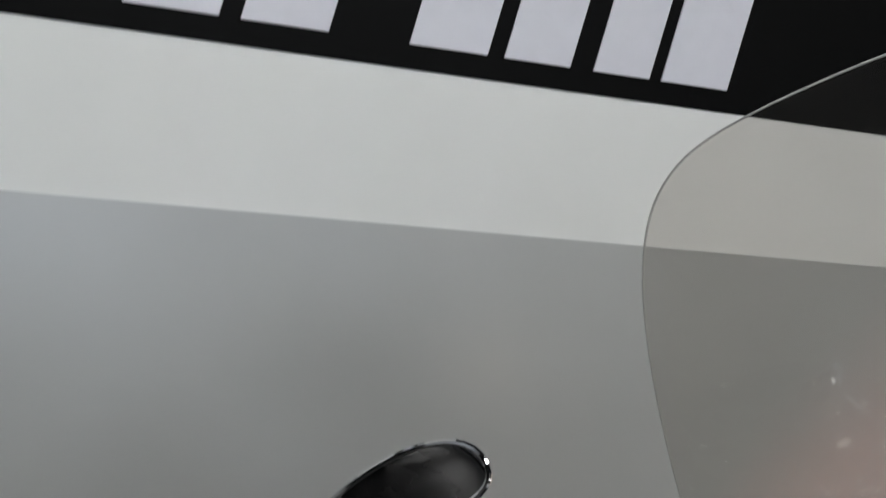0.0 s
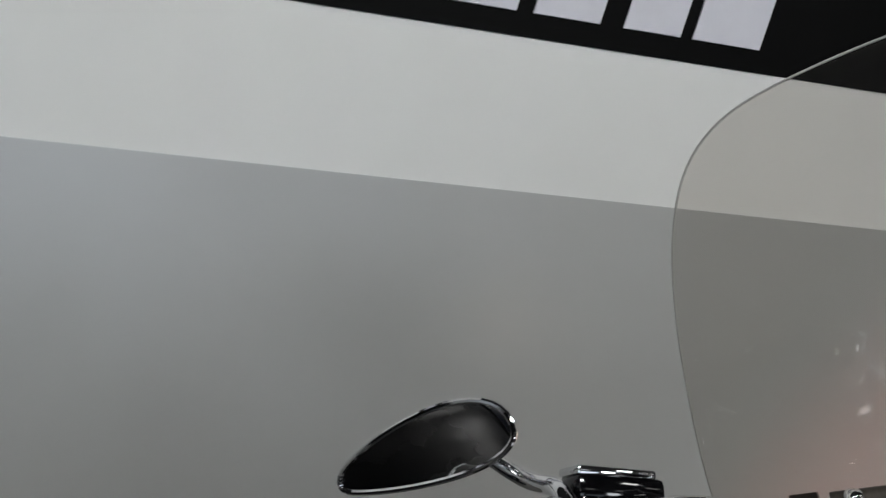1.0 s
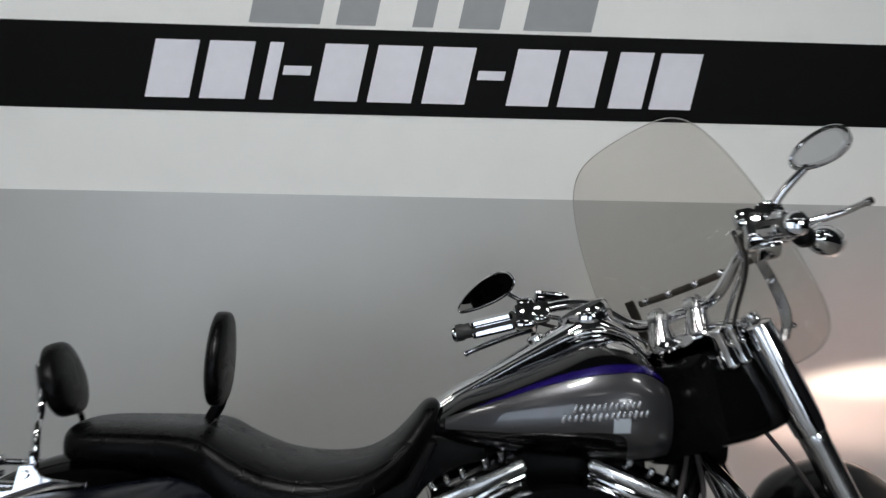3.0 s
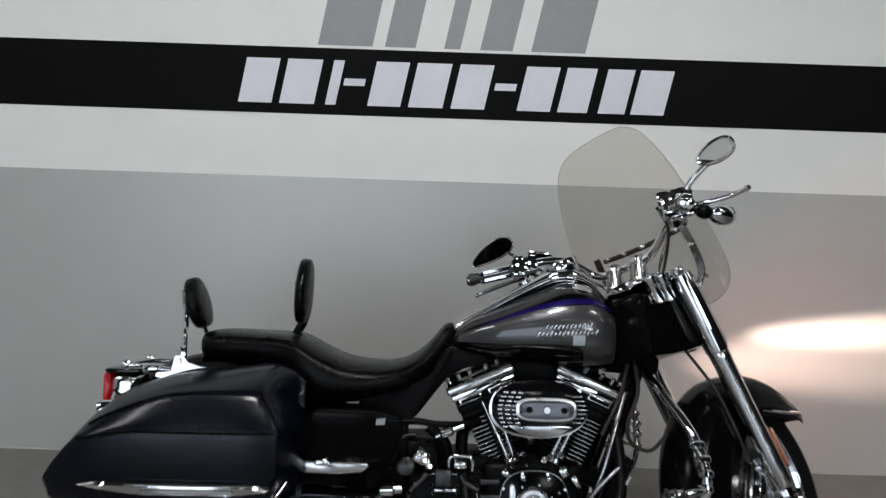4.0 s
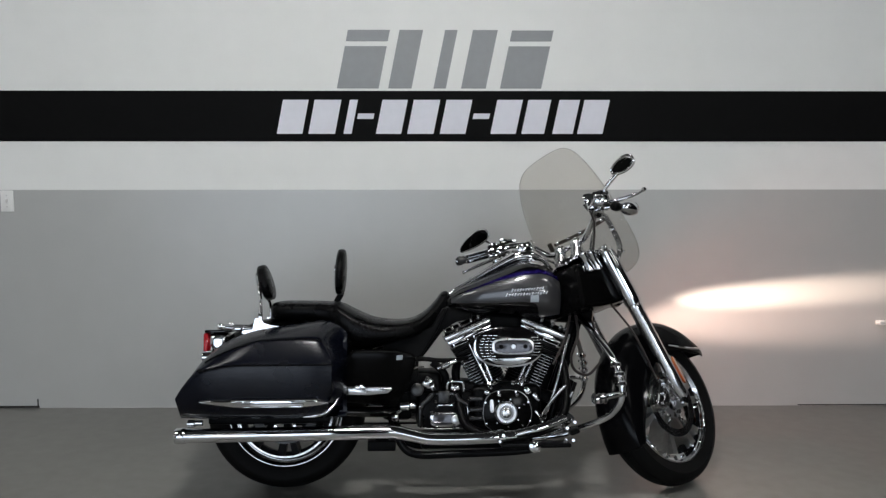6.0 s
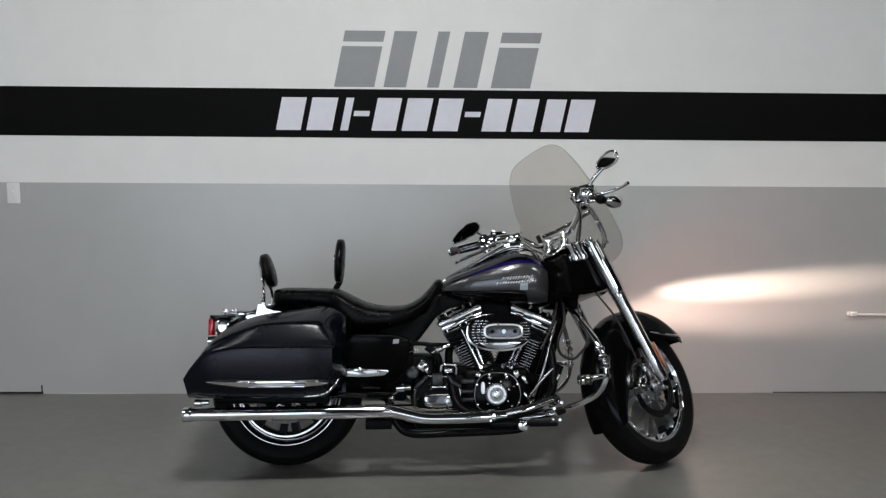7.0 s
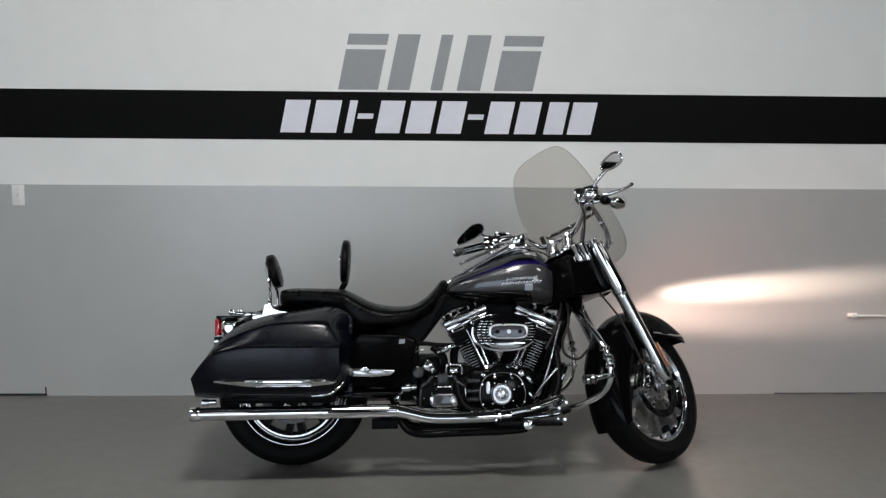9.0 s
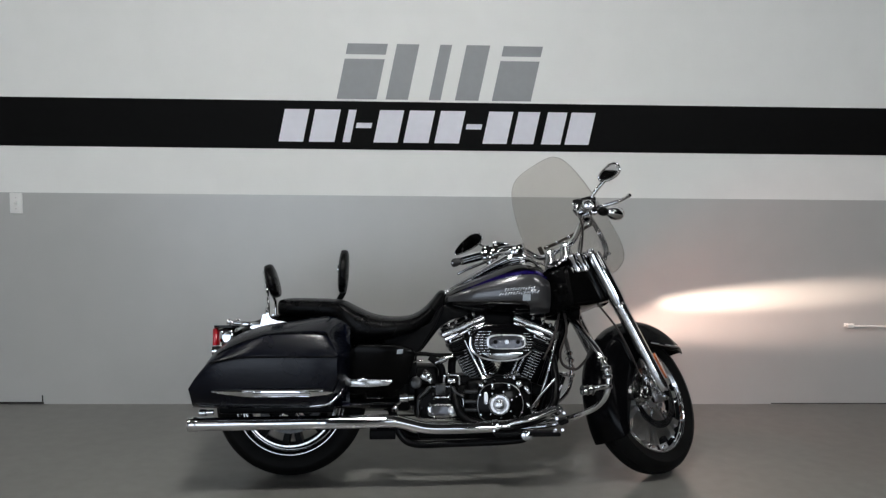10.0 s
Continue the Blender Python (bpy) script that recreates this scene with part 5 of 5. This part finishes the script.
# Same kind of added tube, drawing highlights along the gearbox cover's outline.
rim_ = [(0.549, 0.275), (0.549, 0.333), (0.578, 0.362), (0.597, 0.388), (0.688, 0.388), (0.709, 0.362), (0.740, 0.337), (0.738, 0.274), (0.713, 0.254), (0.572, 0.254)]
bp("cover_glint_line", tube([(x, -0.159, z) for x, z in rim_ + rim_[:1]], 0.0020, 6, step=3), M_CHROME_D, gc)
bp("cover_band", tube([(0.549, -0.158, 0.262), (0.549, -0.160, 0.310), (0.556, -0.161, 0.345), (0.578, -0.161, 0.365), (0.598, -0.161, 0.388)], 0.0105, 10), M_EDGE, gc)
bp("cover_band", tube([(0.694, -0.161, 0.388), (0.706, -0.161, 0.366), (0.742, -0.161, 0.346)], 0.0105, 10), M_EDGE, gc)
bp("cover_boss", block(0.622, 0.668, -0.172, -0.158, 0.355, 0.403, 0.005), M_EDGE, gc)
bp("clutch_plate", oval_plate((0.651, -0.166, 0.289), (1, 0, 0), (0, 0, 1), 0.062, 0.029, 0.013, 40, 3.2, 0.30), M_CHROME_D, gc)
bp("clutch_plate_face", oval_plate((0.640, -0.1735, 0.289), (1, 0, 0), (0, 0, 1), 0.040, 0.021, 0.004, 32, 3.6, 0.2), M_INSERT, gc)
# Polished disc stands in for the bright reflection at the plate's right end.
bp("plate_glint", lathe([(0, 0.019), (0.004, 0.018), (0.007, 0.011), (0.008, 0.003)], (0.693, -0.172, 0.289), (0, -1, 0.1), 20), M_POLISH, gc)
bp("cover_strip", cblock((0.651, -0.166, 0.346), (0.064, 0.010, 0.011), 0.004), M_CHROME, gc)
for x, z in ((0.552, 0.338), (0.562, 0.300), (0.551, 0.262), (0.615, 0.257), (0.685, 0.257), (0.730, 0.301), (0.746, 0.367), (0.606, 0.392), (0.688, 0.392), (0.612, 0.360), (0.684, 0.355), (0.617, 0.340), (0.685, 0.340), (0.597, 0.318)):
    bp("gearbox_bolt", disc((x, -0.171, z), (0, -1, 0.2), 0.0058, 0.010, 8), M_CHROME, gc)
bp("sensor_cap", lathe([(-0.02, 0.022), (0.012, 0.026), (0.020, 0.025), (0.023, 0.018)], (0.539, -0.140, 0.406), (0, -1, 0.1), 24), M_EDGE, box_)
lk = bp("gearbox_fitting", join(cblock((0.582, -0.150, 0.435), (0.044, 0.040, 0.042), 0.010, (0, 35, 0)), cblock((0.600, -0.160, 0.420), (0.020, 0.030, 0.034), 0.006, (0, -20, 0))), M_CHROME_D, box_)
for x, z in ((0.575, 0.443), (0.592, 0.428), (0.607, 0.412)):
    bp("fitting_bolt", disc((x, -0.176, z), (0, -1, 0.3), 0.007, 0.012, 8), M_CHROME, lk)
bp("bail_loop", tube([(0.660, -0.150, 0.398), (0.660, -0.156, 0.425), (0.670, -0.158, 0.438), (0.714, -0.158, 0.438), (0.725, -0.156, 0.425), (0.726, -0.150, 0.398)], 0.0065, 10), M_CHROME, box_)
bp("bail_cap", cblock((0.692, -0.148, 0.415), (0.040, 0.03, 0.026), 0.008), M_CHROME_D, box_)
q = bp("shaft_fitting", lathe([(-0.032, 0.008), (-0.026, 0.017), (0.008, 0.019), (0.012, 0.013), (0.034, 0.012), (0.036, 0.006)], (0.497, -0.158, 0.344), (1, 0, 0.05), 18), M_CHROME, box_)
bp("shaft_lever", tube([(0.470, -0.158, 0.352), (0.476, -0.160, 0.332), (0.455, -0.160, 0.315)], 0.007, 8), M_CHROME_D, q)
bp("ball_joint", lathe([(-0.018, 0.006), (-0.012, 0.015), (0.0, 0.019), (0.012, 0.015), (0.018, 0.006)], (0.451, -0.160, 0.300), (0.3, -1, 0), 18), M_CHROME_D, q)
for z in (0.358, 0.315, 0.280):
    bp("case_rib", block(0.748, 0.806, -0.150, -0.118, z, z + 0.017, 0.005), M_EDGE, box_)
bp("linkage_rod", tube([(0.622, -0.150, 0.490), (0.660, -0.152, 0.507), (0.698, -0.148, 0.520)], 0.0085, 10), M_CHROME, box_)
bp("linkage_joint", lathe([(-0.02, 0.008), (-0.014, 0.014), (0.014, 0.014), (0.02, 0.008)], (0.652, -0.153, 0.503), (1, 0, 0.4), 14), M_CHROME_D, box_)
bp("breather_hose", tube([(0.50, -0.12, 0.525), (0.57, -0.125, 0.528), (0.625, -0.13, 0.522), (0.70, -0.12, 0.522), (0.75, -0.10, 0.53)], 0.0095, 10), M_SATIN, box_)
bp("breather_hose", tube([(0.60, -0.125, 0.515), (0.632, -0.13, 0.490), (0.652, -0.13, 0.462), (0.655, -0.12, 0.42)], 0.016, 12), M_SATIN, box_)
bp("hose_clip", tube([(0.510, -0.195, 0.483), (0.535, -0.198, 0.500), (0.565, -0.190, 0.502)], 0.0032, 8), M_CHROME_D, box_)
bp("case_rear", block(0.45, 0.64, -0.105, 0.11, 0.30, 0.475, 0.02), M_SATIN, box_)
bp("inner_fender", block(0.395, 0.52, -0.11, 0.11, 0.28, 0.56, 0.02), M_SATIN, bike)
bp("battery_box", block(0.27, 0.44, -0.16, 0.16, 0.36, 0.56, 0.02), M_BLACK, bike)

# exhaust headers
hd = bp("exhaust_header", tube([(0.85, -0.27, 0.233, 0.0225), (0.95, -0.262, 0.240, 0.0215), (1.05, -0.25, 0.262, 0.021), (1.12, -0.236, 0.285, 0.020), (1.145, -0.225, 0.305, 0.018)], None, 18), M_CHROME, bike, "chrome front exhaust header")
bp("header_pipe", tube([(1.10, -0.225, 0.285, 0.017), (1.135, -0.19, 0.34, 0.017), (1.145, -0.15, 0.42, 0.017), (1.14, -0.10, 0.505, 0.017), (1.12, -0.06, 0.545, 0.017)], None, 14), M_SATIN, hd)
bp("pipe_clamp", lathe([(-0.012, 0.0245), (-0.012, 0.028), (0.012, 0.028), (0.012, 0.0245)], (0.862, -0.269, 0.2335), (1, 0.1, 0.05), 22, loop=True), M_CHROME, hd)
for dz in (-0.012, 0.012):
    bp("clamp_bolt", disc((0.862 + dz * 0.6, -0.297, 0.233 + dz), (0, 1, 0), 0.006, 0.012, 8), M_CHROME, hd)
bp("heat_shield", tube([(0.92, -0.278, 0.245, 0.016), (1.02, -0.268, 0.266, 0.020), (1.12, -0.250, 0.298, 0.018)], None, 14), M_CHROME, hd)
bp("rear_header", tube([(0.72, -0.05, 0.52, 0.018), (0.70, -0.09, 0.49, 0.018), (0.70, -0.11, 0.42, 0.018), (0.72, -0.20, 0.29, 0.018), (0.78, -0.245, 0.245, 0.02), (0.86, -0.262, 0.236, 0.02)], None, 16), M_SATIN, bike)

# frame tubes
for s in (-1, 1):
    f = bp("frame_tube", tube([(1.245, s * 0.035, 0.735), (1.205, s * 0.06, 0.640), (1.135, s * 0.085, 0.43), (1.075, s * 0.10, 0.245), (1.03, s * 0.105, 0.170), (0.95, s * 0.11, 0.150), (0.70, s * 0.115, 0.143), (0.535, s * 0.115, 0.143), (0.47, s * 0.115, 0.19), (0.43, s * 0.115, 0.30)], 0.016, 12), M_FENDER, bike, "black tubular frame rail")
    bp("swingarm", tube([(0.46, s * 0.12, 0.315), (0.25, s * 0.125, 0.32), (0.0, s * 0.125, 0.325)], 0.022, 12), M_BLACK, bike)
    bp("rear_axle_nut", disc((0.0, s * 0.155, 0.325), (0, 1, 0), 0.022, 0.03, 6), M_CHROME, bike)
    bp("shock_absorber", join(tube([(0.03, s * 0.145, 0.36), (0.13, s * 0.14, 0.56)], 0.022, 14), tube([(0.08, s * 0.1425, 0.46), (0.14, s * 0.14, 0.58)], 0.028, 14)), M_CHROME_D, bike)
    # engine guard
    gd = bp("engine_guard", tube([(1.085, s * 0.105, 0.225), (1.15, s * 0.17, 0.240), (1.225, s * 0.245, 0.275), (1.292, s * 0.305, 0.320), (1.322, s * 0.338, 0.385), (1.320, s * 0.335, 0.46), (1.295, s * 0.29, 0.545), (1.25, s * 0.19, 0.63), (1.215, s * 0.08, 0.695)], 0.0130, 14), M_CHROME, bike, "chrome tubular engine guard")
    pg = bp("highway_peg", tube([(1.315, s * 0.350, 0.400), (1.285, s * 0.385, 0.402), (1.225, s * 0.40, 0.392)], 0.011, 12), M_CHROME, gd)
    bp("peg_end", lathe([(-0.03, 0.012), (-0.025, 0.019), (0.02, 0.019), (0.03, 0.013)], (1.222, s * 0.402, 0.392), (1, 0, 0.1), 16), M_CHROME, pg)
    for dz in (-0.02, 0.0, 0.02):
        bp("peg_rubber", disc((1.222 + dz, s * 0.402, 0.392), (1, 0, 0.1), 0.021, 0.008, 16), M_GRIP, pg)
    for z, x, y in ((0.44, 1.322, 0.338), (0.475, 1.318, 0.328), (0.51, 1.308, 0.312), (0.40, 1.322, 0.337)):
        bp("guard_clamp", disc((x, s * y, z), (0, -s * 0.2, 1), 0.021, 0.020, 16), M_CHROME, gd)
        bp("clamp_bolt", disc((x - 0.016, s * (y + 0.014), z + 0.004), (0.3, s * 1, 0), 0.007, 0.012, 8), M_CHROME, gd)
    # floorboards
    fb = bp("floorboard", block(0.86, 1.13, s * 0.275 - 0.045, s * 0.275 + 0.045, 0.196, 0.212, 0.006), M_SATIN, bike, "black rubber rider floorboard")
    bp("board_bracket", tube([(0.985, s * 0.11, 0.19), (0.985, s * 0.24, 0.192)], 0.013, 10), M_SATIN, fb)
    bp("board_pivot", lathe([(0, 0.012), (0.012, 0.022), (0.02, 0.022), (0.024, 0.012)], (0.985, s * 0.318, 0.205), (0, s, 0), 18), M_CHROME, fb)
pedal = bp("brake_pedal", tube([(0.985, -0.20, 0.215), (1.06, -0.225, 0.225), (1.12, -0.235, 0.235), (1.145, -0.245, 0.245)], 0.010, 10), M_CHROME, bike, "chrome brake pedal")
bp("pedal_pad", cblock((1.150, -0.262, 0.250), (0.040, 0.062, 0.018), 0.006, (0, -20, 0)), M_SATIN, pedal)
for x, z in ((1.125, 0.262), (1.155, 0.285), (1.118, 0.215), (1.148, 0.215)):
    bp("pedal_bolt", disc((x, -0.255, z), (0, 1, 0), 0.008, 0.014, 8), M_CHROME, pedal)
bp("oil_filter", lathe([(-0.045, 0.030), (-0.04, 0.037), (0.03, 0.037), (0.045, 0.030)], (1.10, 0.0, 0.255), (1, 0, 0.2), 22), M_CHROME, bike)
bp("belly_pan", block(0.55, 1.02, -0.09, 0.09, 0.155, 0.215, 0.02), M_SATIN, bike)
for pts in ([(1.06, -0.115, 0.295), (1.10, -0.135, 0.40), (1.135, -0.125, 0.52), (1.17, -0.10, 0.62)], [(1.035, -0.13, 0.285), (1.085, -0.155, 0.36), (1.14, -0.165, 0.42)], [(1.09, -0.14, 0.27), (1.13, -0.17, 0.33), (1.165, -0.185, 0.395)]):
    bp("oil_cooler_line", tube(pts, 0.0065, 10), M_CHROME_D, bike)
bp("wiring_loom", tube([(1.20, -0.085, 0.70), (1.205, -0.105, 0.62), (1.175, -0.11, 0.53), (1.19, -0.10, 0.475), (1.245, -0.10, 0.455), (1.30, -0.08, 0.50)], 0.006, 8), M_CABLE, bike, "dark looping cable")
bp("wiring_loom", tube([(1.19, -0.08, 0.80), (1.175, -0.095, 0.70), (1.15, -0.10, 0.60), (1.10, -0.11, 0.50)], 0.0055, 8), M_CABLE, bike)
bp("engine_mount", join(cblock((1.078, 0.03, 0.450), (0.070, 0.090, 0.170), 0.014, (0, 20, 0)), cblock((1.085, 0.02, 0.360), (0.090, 0.130, 0.050), 0.010, (0, 20, 0))), M_SATIN, bike)
regulator = bp("voltage_regulator", cblock((1.150, -0.005, 0.365), (0.040, 0.150, 0.150), 0.010, (0, 20, 0)), M_SATIN, bike, "finned black voltage regulator")
for i in range(7):
    bp("regulator_fin", cblock((1.173, -0.065 + i * 0.020, 0.357), (0.022, 0.006, 0.140), 0.002, (0, 20, 0)), M_SATIN, regulator)
bp("horn_bracket", cblock((1.185, -0.03, 0.62), (0.05, 0.07, 0.11), 0.012, (0, 20, 0)), M_SATIN, bike)
stand = bp("side_stand", tube([(0.98, 0.12, 0.15), (0.955, 0.22, 0.115), (0.93, 0.355, 0.068)], 0.011, 10), M_CHROME, bike, "chrome side stand, folded out")
bp("stand_foot", cblock((0.925, 0.362, 0.066), (0.06, 0.03, 0.012), 0.004, (10, 0, 0)), M_CHROME, stand)
bp("drive_belt", join(block(0.02, 0.55, 0.095, 0.12, 0.405, 0.412), block(0.02, 0.55, 0.095, 0.12, 0.235, 0.242)), M_RUBBER, bike)
bp("primary_cover", skin([[(x, y, z) for x, z in [(0.55 + 0.28 + (0.33 - 0.02 * k) * math.cos(t), 0.31 + (0.105 - 0.02 * k) * math.sin(t)) for t in np.linspace(0, 2 * math.pi, 36, endpoint=False)]] for k, y in ((0, 0.125), (0, 0.165), (1, 0.18))]), M_CHROME, bike)

bp("oil_tank", slab([(0.40, 0.38), (0.40, 0.60), (0.52, 0.62), (0.60, 0.66), (0.645, 0.735), (0.665, 0.735), (0.625, 0.645), (0.575, 0.565), (0.545, 0.52), (0.545, 0.40)], -0.125, 0.125, 0.008), M_SATIN, bike)
bp("case_cover", block(0.53, 0.78, -0.095, 0.10, 0.38, 0.432, 0.012), M_SATIN, bike)

bp("frame_gusset", slab([(0.50, 0.56), (0.545, 0.515), (0.572, 0.542), (0.645, 0.637), (0.70, 0.674), (0.77, 0.690), (0.77, 0.725), (0.64, 0.745), (0.56, 0.66)], -0.07, 0.07, 0.008), M_SATIN, bike)
bp("bag_support_rail", join(tube([(-0.335, -0.30, 0.305), (-0.28, -0.298, 0.307)], 0.011, 10), disc((-0.322, -0.30, 0.305), (1, 0, 0), 0.0145, 0.03, 14)), M_CHROME, bike)
# Added dark blocks hide the wheel, standing in for shade between bag and muffler.
for s in (-1, 1):
    bp("bag_gap_shade", cblock((-0.03, s * 0.235, 0.318), (0.46, 0.12, 0.040), 0.008), M_SATIN, bike)
bp("frame_backbone", join(block(0.745, 1.105, -0.055, 0.055, 0.625, 0.705, 0.012), tube([(1.05, 0, 0.70), (1.16, 0, 0.74), (1.25, 0, 0.78)], 0.03, 12)), M_SATIN, bike)
